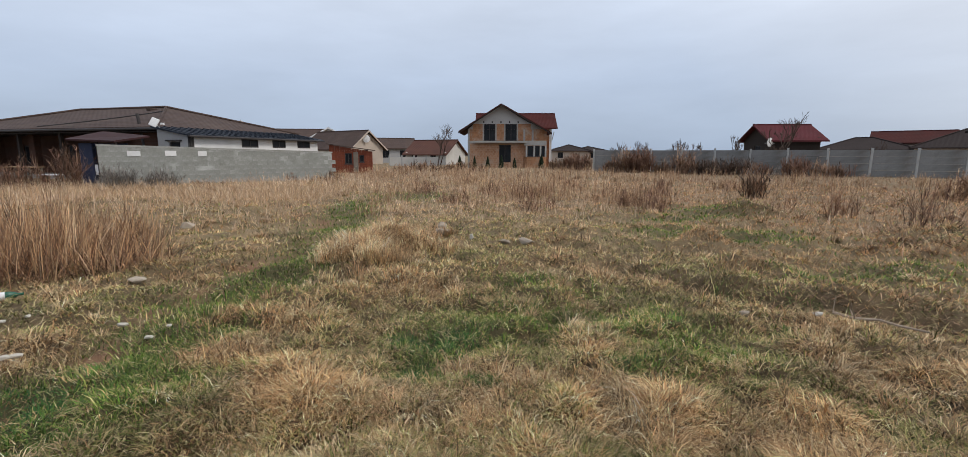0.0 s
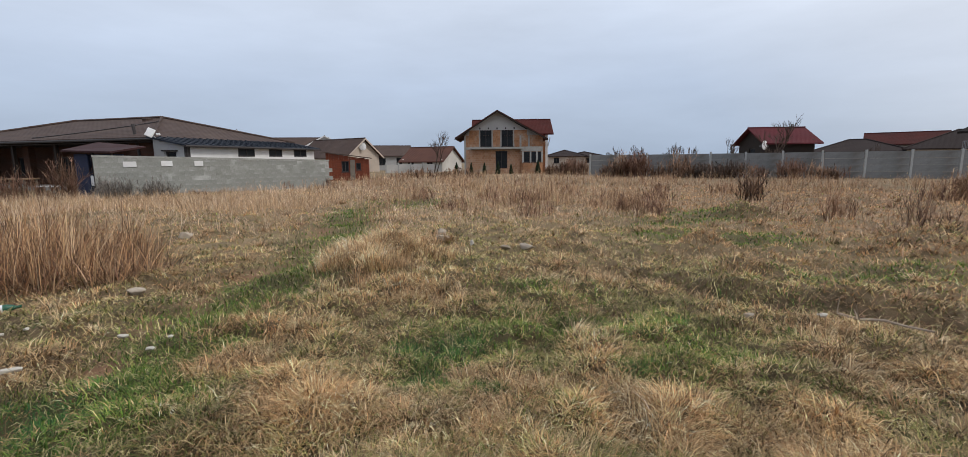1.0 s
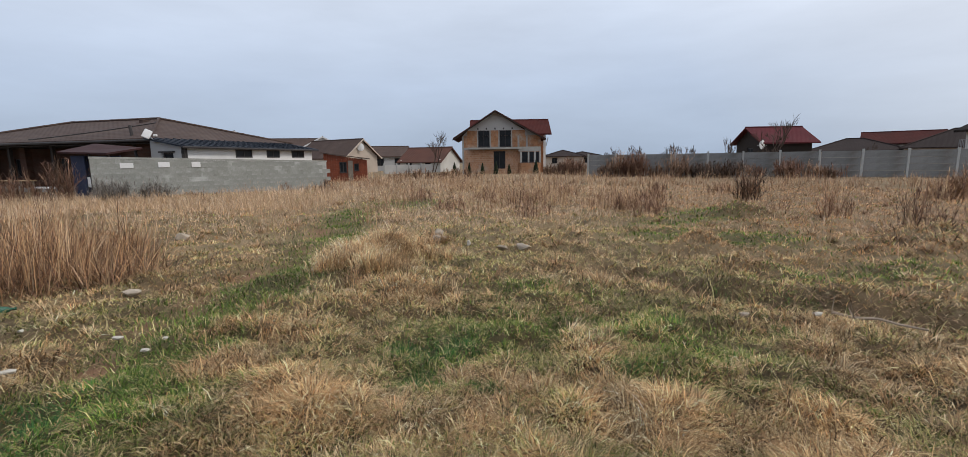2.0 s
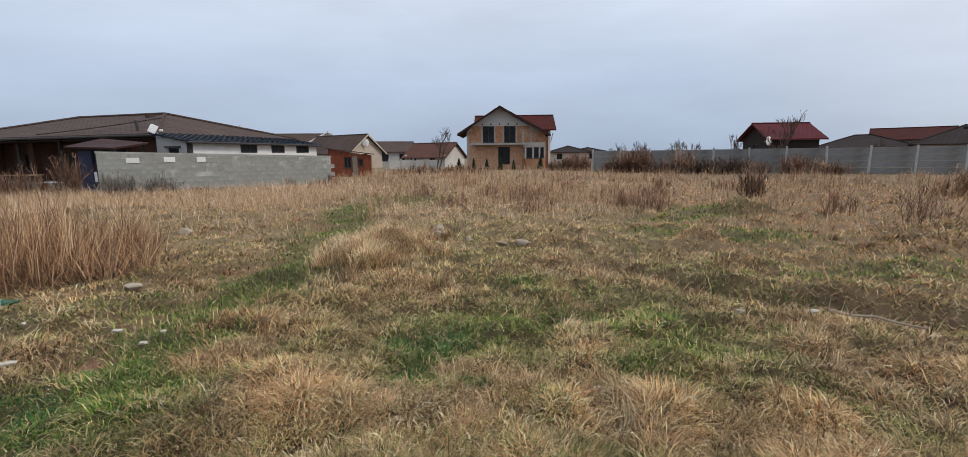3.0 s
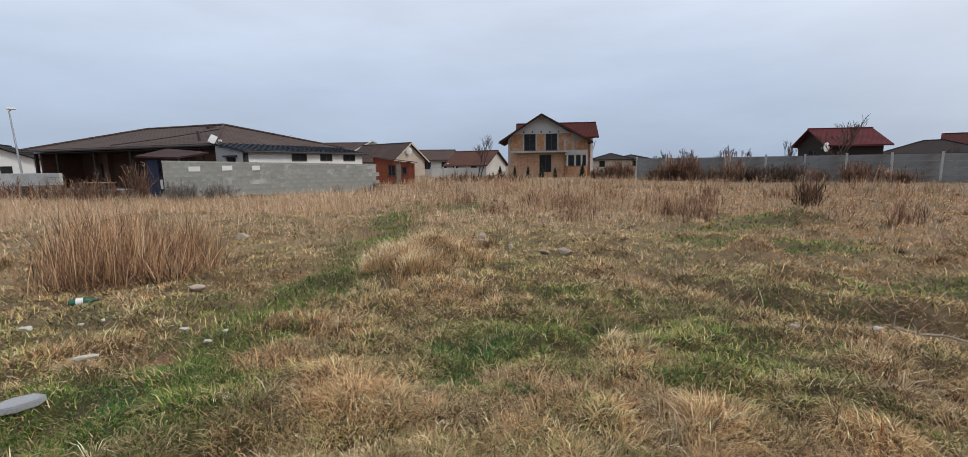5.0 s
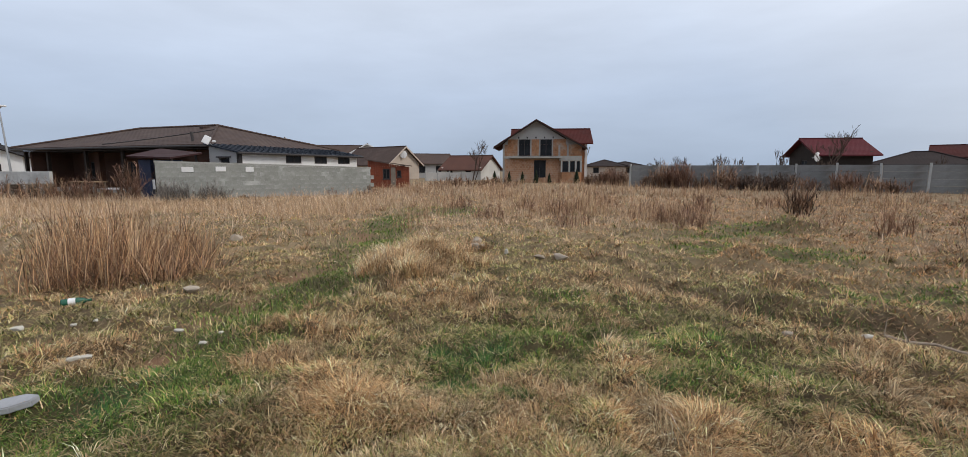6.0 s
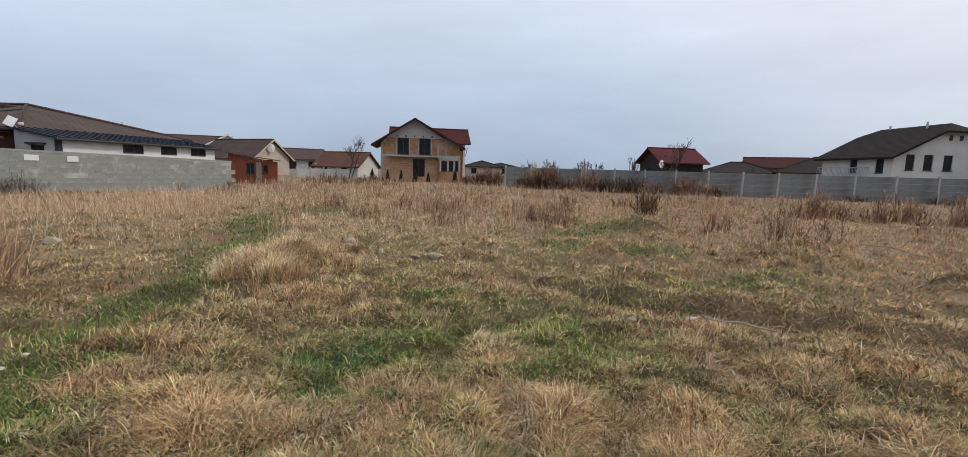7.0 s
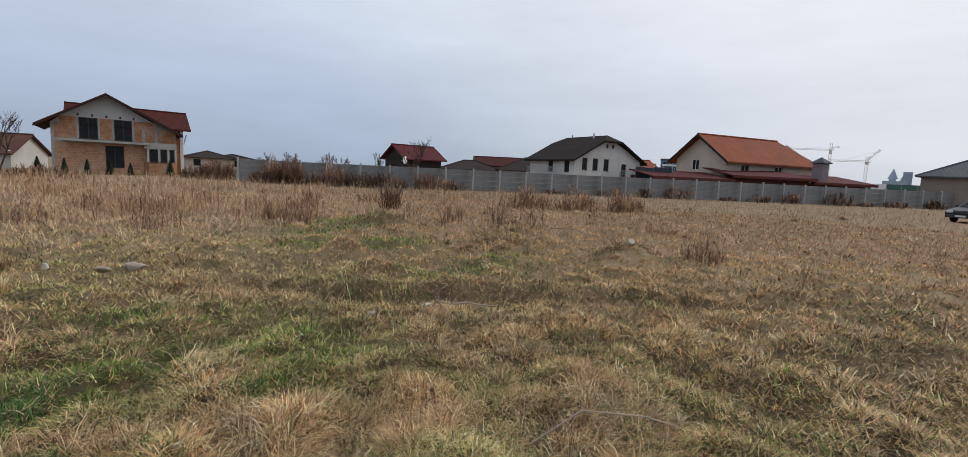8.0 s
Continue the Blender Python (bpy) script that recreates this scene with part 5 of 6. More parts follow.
def build_far_woods():
    n = 9000
    a = np.radians(np.random.uniform(-105, 70, n))
    r = np.random.uniform(230, 420, n)
    x, y = -r * np.sin(a), r * np.cos(a)
    hgt = 1.2 + 3.6 * fnoise(a * 14, r * 0, 5, 4) ** 2
    # distance haze is put into these grey-brown tints
    col = palette(n, [(0.20, 0.19, 0.19), (0.17, 0.155, 0.15), (0.23, 0.22, 0.22)], 0.1)
    strips("far_woods", np.stack([x, y, 0 * x - 0.2], -1), np.random.rand(n) * 6.3, 0.1 * np.random.rand(n), hgt, 2.5 + 2 * np.random.rand(n), col,
           "hazy bare woods along the horizon", "woods", bend=0.1)


build_far_woods()


# street lamp and the pale wall by the road
def build_street_lamp():
    l = thing("street_lamp", "grey metal street lamp with curved white head", "street lamp", -42.0, 35.9, -0.1, 30)
    part("pole", cyl(bmesh.new(), (0.35, 0, 0), (0.05, 0, 6.5), 0.09, 0.05, 10), M_METAL, l)
    part("arm", cyl(bmesh.new(), (0.05, 0, 6.5), (0.3, 0, 6.72), 0.05, 0.05), M_METAL, l)
    part("lamp_head", box(bmesh.new(), -0.1, -0.12, 6.62, 0.5, 0.12, 6.78, 0.05), M_DISH, l)
    w = thing("roadside_wall", "pale weathered block wall beside the road", "wall", -37.5, 30.2, -0.1, -12)
    for i in range(8):
        for k in range(5):
            part("block", box(bmesh.new(), i * 0.9, -0.1, k * 0.3, i * 0.9 + 0.88, 0.1, k * 0.3 + 0.29, 0.01), M_PALEBLOCK, w)


M_PALEBLOCK = mat("pale_block", (0.58, 0.58, 0.57), (0.40, 0.40, 0.39), 1.2, 0.9, 0.3, 20, stain=(0.22, 0.22, 0.21), stain_amt=0.6)
build_street_lamp()


# parked car on the dirt road
def build_car():
    c = thing("parked_car", "dark blue-grey older saloon car parked on the dirt road", "car", 43.6, 2.2, -0.1, 158)
    L, W = 4.3, 1.7
    # side outline, front at +x
    prof = [(2.12, 0.38), (2.15, 0.62), (2.05, 0.76), (1.2, 0.92), (1.05, 0.95), (0.35, 1.38), (-0.9, 1.42), (-1.65, 1.02), (-2.1, 0.96), (-2.15, 0.4), (-1.8, 0.28), (1.8, 0.28)]
    bm = bmesh.new()
    rows = []
    for yy, k in ((-W / 2, 0.0), (-W / 2 + 0.14, 1.0), (W / 2 - 0.14, 1.0), (W / 2, 0.0)):
        rows.append([bm.verts.new((x * (1 if k else 0.985), yy * (1 - 0.16 * max(0, z - 0.95) / 0.47), z if k else min(z, 0.9 + (z - 0.9) * 0.93))) for x, z in prof])
    for i in range(3):
        for j in range(len(prof)):
            q = (j + 1) % len(prof)
            bm.faces.new((rows[i][j], rows[i][q], rows[i + 1][q], rows[i + 1][j]))
    bm.faces.new(rows[0])
    bm.faces.new(rows[3][::-1])
    body = part("body", bm, M_CARPAINT, c)
    part("windscreen", slab(bmesh.new(), [(1.02, -0.68, 0.985), (1.02, 0.68, 0.985), (0.40, 0.6, 1.37), (0.40, -0.6, 1.37)], 0.012), M_GLASS, c)
    part("rear_window", slab(bmesh.new(), [(-0.95, -0.6, 1.40), (-0.95, 0.6, 1.40), (-1.6, 0.66, 1.07), (-1.6, -0.66, 1.07)], 0.012), M_GLASS, c)
    for s in (-1, 1):
        for x0, x1 in ((0.05, 0.75), (-0.95, -0.02)):
            bm = bmesh.new()
            pts = [(x0, s * 0.856, 0.97), (x1, s * 0.856, 0.97), (min(x1, 0.3), s * 0.80, 1.3), (x0 + 0.1, s * 0.80, 1.3)]
            v = [bm.verts.new(p) for p in pts] + [bm.verts.new((p[0], p[1] - s * 0.03, p[2])) for p in pts]
            for q in ((0, 1, 2, 3), (7, 6, 5, 4), (0, 4, 5, 1), (1, 5, 6, 2), (2, 6, 7, 3), (3, 7, 4, 0)):
                bm.faces.new([v[i] for i in q])
            part("side_window", bm, M_GLASS, c)
        part("headlight", box(bmesh.new(), 1.98, s * 0.62 - 0.18, 0.58, 2.16, s * 0.62 + 0.18, 0.74, 0.03), M_LENS, c, "clear headlight")
        part("mirror", box(bmesh.new(), 0.7, s * 0.95 - 0.09, 0.95, 0.82, s * 0.95 + 0.09, 1.07, 0.02), M_CARPAINT, c)
        for x in (1.32, -1.3):
            wh = part("wheel", cyl(bmesh.new(), (x, s * 0.66, 0.3), (x, s * 0.84, 0.3), 0.3, seg=20), M_TYRE, c)
            part("rim", cyl(bmesh.new(), (x, s * 0.835, 0.3), (x, s * 0.85, 0.3), 0.19, seg=14), M_METAL, wh)
    part("bumper", box(bmesh.new(), 2.08, -0.8, 0.3, 2.22, 0.8, 0.5, 0.03), M_FRAMEDK, c)
    part("grille", box(bmesh.new(), 2.1, -0.38, 0.57, 2.17, 0.38, 0.7, 0.01), M_FRAMEDK, c)
    part("number_plate", box(bmesh.new(), 2.223, -0.26, 0.36, 2.235, 0.26, 0.47), M_WHITE, c, "plain white number plate")


M_CARPAINT = mat("dark_blue_car_paint", (0.018, 0.024, 0.035), (0.014, 0.019, 0.028), 1, 0.35, 0.0, spec=0.2)
M_LENS = mat("headlight_lens", (0.5, 0.5, 0.48), (0.4, 0.4, 0.4), 5, 0.15, 0.0, spec=0.6)
M_TYRE = mat("tyre_rubber", (0.02, 0.02, 0.02), (0.014, 0.014, 0.014), 5, 0.9, 0.1)
build_car()

# sward: mats of curled dead and living blades that fall away from the crown of their clump
def build_grass():
    n = 490000
    u = np.random.rand(n)
    r = 1.9 * (30 / 1.9) ** (u ** 1.08)
    a = np.radians(np.random.uniform(-100, 62, n))
    x, y = -r * np.sin(a), r * np.cos(a)
    d, out, own = cells(x, y, 0.62, 301)
    e, out2, own2 = cells(x, y, 0.33, 311)
    keep = np.random.rand(n) < np.clip(1.25 - 0.5 * d, 0.3, 1) * np.clip(1.3 - 0.55 * e, 0.4, 1) * (1 - 0.8 * bareness(x, y))
    x, y, r, d, out, own, e, out2, own2 = (q[keep] for q in (x, y, r, d, out, own, e, out2, own2))
    n = len(x)
    g, t = greenness(x, y), tanness(x, y)
    dry = parched(x, y)
    pick = np.random.rand(n)
    far = np.clip((r - 7) / 8, 0, 1)
    pg = np.clip(0.85 * g, 0, 0.72 + 0.15 * far)
    po = pg + (1 - pg) * np.clip(0.86 - 0.34 * dry - 0.75 * t - 0.25 * (own2 - 0.5), 0.06, 1) * (1 - 0.7 * far) * (1 - 0.6 * np.clip((x - 2.5) / 3, 0, 1))
    isg, iso = pick < pg, (pick >= pg) & (pick < po)
    dead = ~(isg | iso)
    ln = np.where(isg, 0.045 + 0.075 * np.random.rand(n), np.where(iso, 0.05 + 0.09 * np.random.rand(n), (0.06 + 0.13 * np.random.rand(n)) * (0.75 + 0.7 * t))) * (1 + 0.02 * r)
    fall = np.where(np.random.rand(n) < 0.5, out, out2)
    comb = fnoise(x * 0.9, y * 0.9, 61) * 4 * math.pi
    ang = np.where(np.random.rand(n) < 0.45 + 0.3 * t, fall + 0.45 * np.sin(comb - fall) + np.random.randn(n) * 0.5, np.random.rand(n) * 6.283)
    lean = np.where(isg, 0.3 + 0.8 * np.random.rand(n), 0.55 + 0.75 * np.random.rand(n))
    lush = np.zeros(n)
    for cx, cy, rr in LUSH:
        lush = lush + blob(x, y, cx, cy, rr)
    green = np.where((np.random.rand(n) < lush)[:, None], palette(n, DEEP, 0.25), palette(n, GREEN, 0.3))
    straw = palette(n, DRY, 0.28) * (1 - far[:, None]) + far[:, None] * palette(n, STRAW, 0.2)
    warm = (0.6 * own + 0.4 * own2)[:, None]
    straw = straw * np.concatenate([0.94 + 0.14 * warm, 0.99 - 0.04 * warm, 1.06 - 0.24 * warm], 1)
    col = np.where(isg[:, None], green, np.where(iso[:, None], palette(n, OLIVE, 0.3), straw))
    col = np.where(dead[:, None], col * (1 - np.array([0.08, 0.16, 0.22]) * np.clip((x - 2) / 5, 0, 1)[:, None]), col)
    col = col * np.array([1.02, 1.0, 0.95]) * (0.46 + 0.55 * own2 + 0.5 * (fnoise(x * 1.7, y * 1.7, 91) - 0.3) + 0.18 * own)[:, None]
    base = np.stack([x, y, lie(x, y) - 0.006], -1)
    wd = (0.0020 + 0.0011 * r) * (0.45 + 0.9 * np.random.rand(n))
    strips("grass", base, ang, lean, ln, wd, col.clip(0, 0.9), "matted dry and green winter grass covering the field", "grass", bend=0.75)


build_grass()


# thatch: short broken blades lying flat, and the sward all round the standing place
def build_thatch():
    n = 105000
    x, y, r = fan(n, 1.8, 9)
    g = greenness(x, y)
    bare = np.random.rand(n) < 1 - 0.7 * bareness(x, y)
    x, y, r, g = x[bare], y[bare], r[bare], g[bare]
    n = len(x)
    isg = np.random.rand(n) < 0.12 + 0.6 * g
    col = np.where(isg[:, None], palette(n, GREEN + OLIVE, 0.3), palette(n, DRY + BRUSH[:2], 0.35)) * (0.4 + 0.8 * fnoise(x * 1.7, y * 1.7, 91))[:, None]
    strips("thatch", np.stack([x, y, lie(x, y) + 0.004 + 0.015 * np.random.rand(n)], -1), np.random.rand(n) * 6.283, 1.05 + 0.45 * np.random.rand(n), 0.03 + 0.06 * np.random.rand(n), (0.0022 + 0.0009 * r) * (0.6 + 0.8 * np.random.rand(n)),
           col.clip(0, 0.9), "flat thatch of broken dead grass blades", "grass", seg=1)
    n = 110000
    x, y, r = fan(n, 0.3, 16, -180, 180)
    rim = (y < 0.4 * np.abs(x) - 0.6) | (r < 2.0)
    x, y, r = x[rim], y[rim], r[rim]
    n = len(x)
    isg = np.random.rand(n) < 0.1 + 0.4 * (1 - parched(x, y))
    col = np.where(isg[:, None], palette(n, GREEN + OLIVE, 0.3), palette(n, DRY, 0.3)) * (0.47 + 0.95 * fnoise(x * 1.7, y * 1.7, 91))[:, None]
    strips("trodden_grass", np.stack([x, y, lie(x, y)], -1), np.random.rand(n) * 6.283, 0.6 + 0.8 * np.random.rand(n), 0.05 + 0.09 * np.random.rand(n), 0.008 + 0.003 * r, col.clip(0, 0.9), "short trodden grass round the standing place", "grass", bend=0.6, seg=1)


build_thatch()


# tussocks: long blades that flop outwards and down from a common root
def build_tussocks():
    n = 9000
    x, y, r = fan(n, 1.9, 34)
    t = tanness(x, y)
    keep = np.random.rand(n) < np.clip(0.03 + 0.6 * t + 0.3 * parched(x, y) * np.clip(r / 7, 0, 1), 0, 0.8) * (1 - 0.9 * np.clip(greenness(x, y), 0, 1)) * (1 - bareness(x, y))
    stand = 230
    ex, ey = -1.65 + 0.42 * np.random.randn(stand), 7.75 + 0.75 * np.random.randn(stand)
    x, y = np.concatenate([x[keep], ex]), np.concatenate([y[keep], ey])
    r = np.hypot(x, y)
    m = len(x)
    size = (0.09 + 0.13 * np.random.rand(m)) * (0.9 + 0.035 * r)
    lay = np.ones(m)
    lay[-stand:] = 0.45
    size[-stand:] *= 1.45
    k = 62
    ti = np.repeat(np.arange(m), k)
    n = m * k
    a = np.random.rand(n) * 6.283
    rr = np.abs(np.random.randn(n)) * 0.33 * size[ti]
    px, py = x[ti] + rr * np.cos(a), y[ti] + rr * np.sin(a)
    comb = (fnoise(x * 0.9, y * 0.9, 61) * 4 * math.pi + 0.7 * np.random.randn(m))[ti]
    ang = a + 0.4 * np.random.randn(n) + 0.95 * np.sin(comb - a)
    lean = (0.45 + 0.75 * np.random.rand(n) + 0.4 * rr / size[ti]) * lay[ti]
    ln = size[ti] * (0.6 + 0.8 * np.random.rand(n))
    fr = np.clip((r - 5) / 8, 0, 1)[:, None]
    tcol = palette(m, [DRY[0], DRY[1], DRY[4], DRY[7], DRY[2], DRY[4]], 0.25) * (1 - fr) + fr * palette(m, STRAW + WEED[:1], 0.2)
    col = tcol[ti] * (0.5 + 0.85 * np.random.rand(n, 1)) * (0.6 + 0.4 * palette(n, DRY, 0.1) / np.array(DRY).mean(0))
    col = np.where((np.random.rand(n) < 0.16)[:, None], col * 0.3, col)
    col[ti >= m - stand] *= 1.45
    base = np.stack([px, py, lie(px, py) - 0.01], -1)
    wd = (0.0020 + 0.0008 * r[ti]) * (0.7 + 0.6 * np.random.rand(n))
    strips("tussock_grass", base, ang, lean, ln, wd, col.clip(0, 0.9), "straw-coloured tussocks of dead grass", "grass", bend=0.85, seg=2)


build_tussocks()


def plants(name, x, y, h, label, category, cols, twigs=9, lean=0.22, wd=0.006, spread=0.5, kind="stuff"):
    """Dead upright weeds: a stem each, with side twigs."""
    m = len(x)
    a = np.random.rand(m) * 6.283
    le = np.abs(np.random.randn(m)) * lean
    base = np.stack([x, y, lie(x, y) - 0.02], -1)
    stem = palette(m, cols, 0.2)
    ti = np.repeat(np.arange(m), twigs)
    f = 0.25 + 0.7 * np.random.rand(m * twigs)
    d = np.stack([np.cos(a) * np.sin(le), np.sin(a) * np.sin(le), np.cos(le)], -1)
    tb = base[ti] + d[ti] * (h[ti] * f)[:, None]
    ta = np.random.rand(m * twigs) * 6.283
    tl = spread * h[ti] * (1.05 - f) * (0.5 + np.random.rand(m * twigs))
    B = np.concatenate([base, tb])
    A = np.concatenate([a, ta])
    LE = np.concatenate([le, 0.3 + 0.95 * np.random.rand(m * twigs)])
    LN = np.concatenate([h, tl])
    dist = np.hypot(B[:, 0], B[:, 1])
    WD = np.concatenate([np.full(m, wd), np.full(m * twigs, wd * 0.7)]) * (0.8 + 0.05 * dist)
    C = np.concatenate([stem, stem[ti] * (0.8 + 0.5 * np.random.rand(m * twigs, 1))])
    return strips(name, B, A, LE, LN, WD, C, label, category, bend=0.1, kind=kind, seg=2)


def build_weeds():
    n = 420
    cx, cy = np.random.uniform(-14, 26, n), 12.5 + 29 * np.random.rand(n) ** 1.1
    w = 0.9 * blob(cx, cy, 3, 19, 6, 5) + 1.0 * blob(cx, cy, 5.0, 15, 1.6, 1.6) + 0.9 * blob(cx, cy, 1.4, 17, 1.6, 1.5) + 0.8 * blob(cx, cy, 1, 30, 13, 9) + 0.45 * blob(cx, cy, 17, 24, 6, 6)
    keep = np.random.rand(n) < w * 0.62
    cx, cy = np.concatenate([cx[keep], [4.4, 5.0, 5.5, 5.2, 1.2, 1.7, 0.9, 3.0]]), np.concatenate([cy[keep], [14.6, 15.1, 14.4, 16.0, 16.8, 17.5, 15.8, 16.6]])
    k = 38
    ti = np.repeat(np.arange(len(cx)), k)
    sp = 0.26 + 0.007 * cy
    x, y = cx[ti] + np.random.randn(len(ti)) * sp[ti], cy[ti] + np.random.randn(len(ti)) * sp[ti]
    keep = nearness(x, y, [(10.3, 44.6), (77, 5.6)], 1.2) < 0.3
    x, y = x[keep], y[keep]
    h = 0.28 + 0.62 * np.random.rand(len(x)) ** 1.5
    plants("dead_weeds", x, y, h, "tall reddish-brown dead weed stalks", "weeds", WEED + STRAW[:4] + [WEED[1], WEED[3]], twigs=9, lean=0.42, wd=0.008)
    # scattered forbs across the open field
    x, y, r = fan(700, 4.5, 38, -98, 40)
    keep = np.random.rand(700) < fnoise(x * 0.6, y * 0.6, 211) * 0.75
    x, y = x[keep], y[keep]
    plants("dry_forbs", x, y, 0.14 + 0.28 * np.random.rand(len(x)), "scattered small dark dead forbs", "weeds", BRUSH + WEED, twigs=7, lean=0.35, wd=0.005)
    # thin tall weeds thickening towards the brick house
    m = 1500
    x, y = np.random.uniform(-11, 9.5, m), np.random.uniform(24, 51.5, m)
    keep = (np.random.rand(m) < 0.15 + fnoise(x * 0.5, y * 0.5, 271)) & ((y < 50) | (x > -3))
    plants("field_weeds", x[keep], y[keep], 0.35 + 0.55 * np.random.rand(keep.sum()), "thin pinkish-brown dead weeds before the house", "weeds", STRAW + WEED, twigs=8, lean=0.3, wd=0.008)
    # stubble of straw in front of the estate
    n = 150000
    x, y, r = fan(n, 11, 75, -98, 58)
    keep = np.random.rand(n) < (0.15 + fnoise(x * 0.5, y * 0.5, 221)) * np.clip((r - 9) / 8, 0, 1) * (1 - np.clip(greenness(x, y) * 1.2, 0, 0.9)) * (1 - np.clip(bareness(x, y) * 2, 0, 1))
    keep &= (y < 52) & (x > -34 - 0 * y) & ((x < 10.3) | (y < 43.9 - 0.5855 * (x - 10.3)))
    keep &= ~((x < -9.5) & (y > 22.6 + 0.845 * (x + 18.9)) & (x > -19)) & ~((x <= -19) & (y > 24.5))
    x, y, r = x[keep], y[keep], r[keep]
    n = len(x)
    col = palette(n, [(0.60, 0.45, 0.31), (0.52, 0.37, 0.245), (0.70, 0.55, 0.40), (0.42, 0.285, 0.19), (0.56, 0.41, 0.30)], 0.15) * (0.62 + 0.8 * fnoise(x * 0.35, y * 0.35, 231))[:, None] * (1 - np.array([0.36, 0.42, 0.46]) * np.clip((x[:, None] - 4) / 12, 0, 1))
    strips("straw", np.stack([x, y, lie(x, y)], -1), np.random.rand(n) * 6.3, 0.25 + 0.95 * np.random.rand(n), (0.14 + 0.24 * np.random.rand(n)) * (1 + 0.75 * np.clip((r - 16) / 10, 0, 1) * np.clip((2 - x) / 8, 0.15, 1)), (0.0035 + 0.0005 * r) * (0.6 + 0.9 * np.random.rand(n)), col,
           "pale standing straw in front of the houses", "grass", bend=0.3)


build_weeds()


def build_reeds():
    n = 4300
    s, t = np.random.rand(n), np.random.rand(n) ** 1.3
    x = -6.75 + 2.05 * s - 0.62 * 3.6 * t + 0.16 * np.random.randn(n)
    y = 5.7 + 0.95 * s + 0.78 * 3.6 * t + 0.16 * np.random.randn(n)
    ragged = fnoise(x * 1.6, y * 1.6, 251)
    keep = np.random.rand(n) < 1.9 * ragged - 0.2
    x, y, s, ragged = x[keep], y[keep], s[keep], ragged[keep]
    n = len(x)
    h = (0.40 + 0.75 * np.random.rand(n)) * (0.35 + 1.2 * ragged) * np.clip(0.6 + 2.5 * np.minimum(s, 1 - s), 0.6, 1)
    # the stand flops towards +x at its end
    flop = np.clip((s - 0.55) / 0.4, 0, 1)
    ang = np.where(np.random.rand(n) < 0.4 + 0.5 * flop, 0.1 + 0.7 * np.random.randn(n), np.random.rand(n) * 6.283)
    lean = np.abs(np.random.randn(n)) * (0.45 + 0.38 * flop)
    lean = np.where(np.random.rand(n) < 0.16, 0.7 + 0.7 * np.random.rand(n), lean)
    base = np.stack([x, y, lie(x, y) - 0.02], -1)
    strips("dead_reeds", base, ang, lean, h, 0.006 + 0.011 * np.random.rand(n), palette(n, REED + REED[1:2] + BRUSH[:2], 0.32), "thick stand of tall dead tan reeds", "reeds", bend=0.11, seg=3)
    # broken stems; their browns put the dark gaps between the reeds into colour
    m = 5200
    k = np.random.randint(0, n, m)
    b2 = base[k] + np.random.randn(m, 3) * np.array([0.15, 0.15, 0.02])
    strips("reed_base_dark", b2, np.random.rand(m) * 6.283, 0.5 + 0.9 * np.random.rand(m), 0.2 + 0.35 * np.random.rand(m), 0.008 + 0.008 * np.random.rand(m), palette(m, BRUSH + WEED + REED[:2], 0.3), "broken brown reeds that darken the shaded gaps", "reeds", bend=0.4)
    # long thin straw standing behind the reeds up to the porch
    m = 30000
    x, y = np.random.uniform(-27, -5.5, m), np.random.uniform(13, 23, m)
    keep = (np.random.rand(m) < 0.2 + 1.2 * fnoise(x * 0.4, y * 0.4, 261)) & (x < -4.2 - 0.1 * (y - 9)) & (np.abs(x) < 1.25 * y + 4)
    x, y = x[keep], y[keep]
    m = len(x)
    strips("tall_straw", np.stack([x, y, lie(x, y) - 0.02], -1), np.random.rand(m) * 6.283, np.abs(np.random.randn(m)) * 0.6, 0.2 + 0.5 * np.random.rand(m) ** 1.6, 0.004 + 0.007 * np.random.rand(m), palette(m, STRAW + [WEED[3], (0.66, 0.52, 0.38)], 0.2), "tall pale dead straw before the porch", "grass", bend=0.3)


build_reeds()


def shrub(x, y, rad, h, n, cols, label, name="dead_shrub", lean=0.45, wd=0.009):
    m = max(6, n // 6)
    a = np.random.rand(m) * 6.283
    rr = rad * np.sqrt(np.random.rand(m))
    px, py = x + rr * np.cos(a), y + rr * np.sin(a)
    hh = h * (0.4 + 0.7 * np.random.rand(m)) * (1 - 0.35 * (rr / rad) ** 2)
    return plants(name, px, py, hh, label, "shrub", cols, twigs=12, lean=lean * 0.9, wd=wd * 0.85, spread=0.75, kind="")


RUST = [(0.20, 0.11, 0.075), (0.25, 0.145, 0.10), (0.14, 0.08, 0.058)]
DARKB = [(0.10, 0.07, 0.055), (0.14, 0.09, 0.065), (0.07, 0.05, 0.042)]
GREYB = [(0.22, 0.20, 0.18), (0.16, 0.145, 0.13), (0.28, 0.25, 0.22)]
shrub(9.8, 17.1, 0.34, 1.5, 380, DARKB + WEED, "shaggy dark clump of dead climbing weeds", lean=0.5, wd=0.02)
shrub(9.2, 12.0, 0.4, 1.0, 260, WEED, "brown clump of dead upright weeds", wd=0.013)
shrub(8.5, 13.6, 0.5, 0.7, 200, WEED, "low brown clump of dead weeds", wd=0.013)
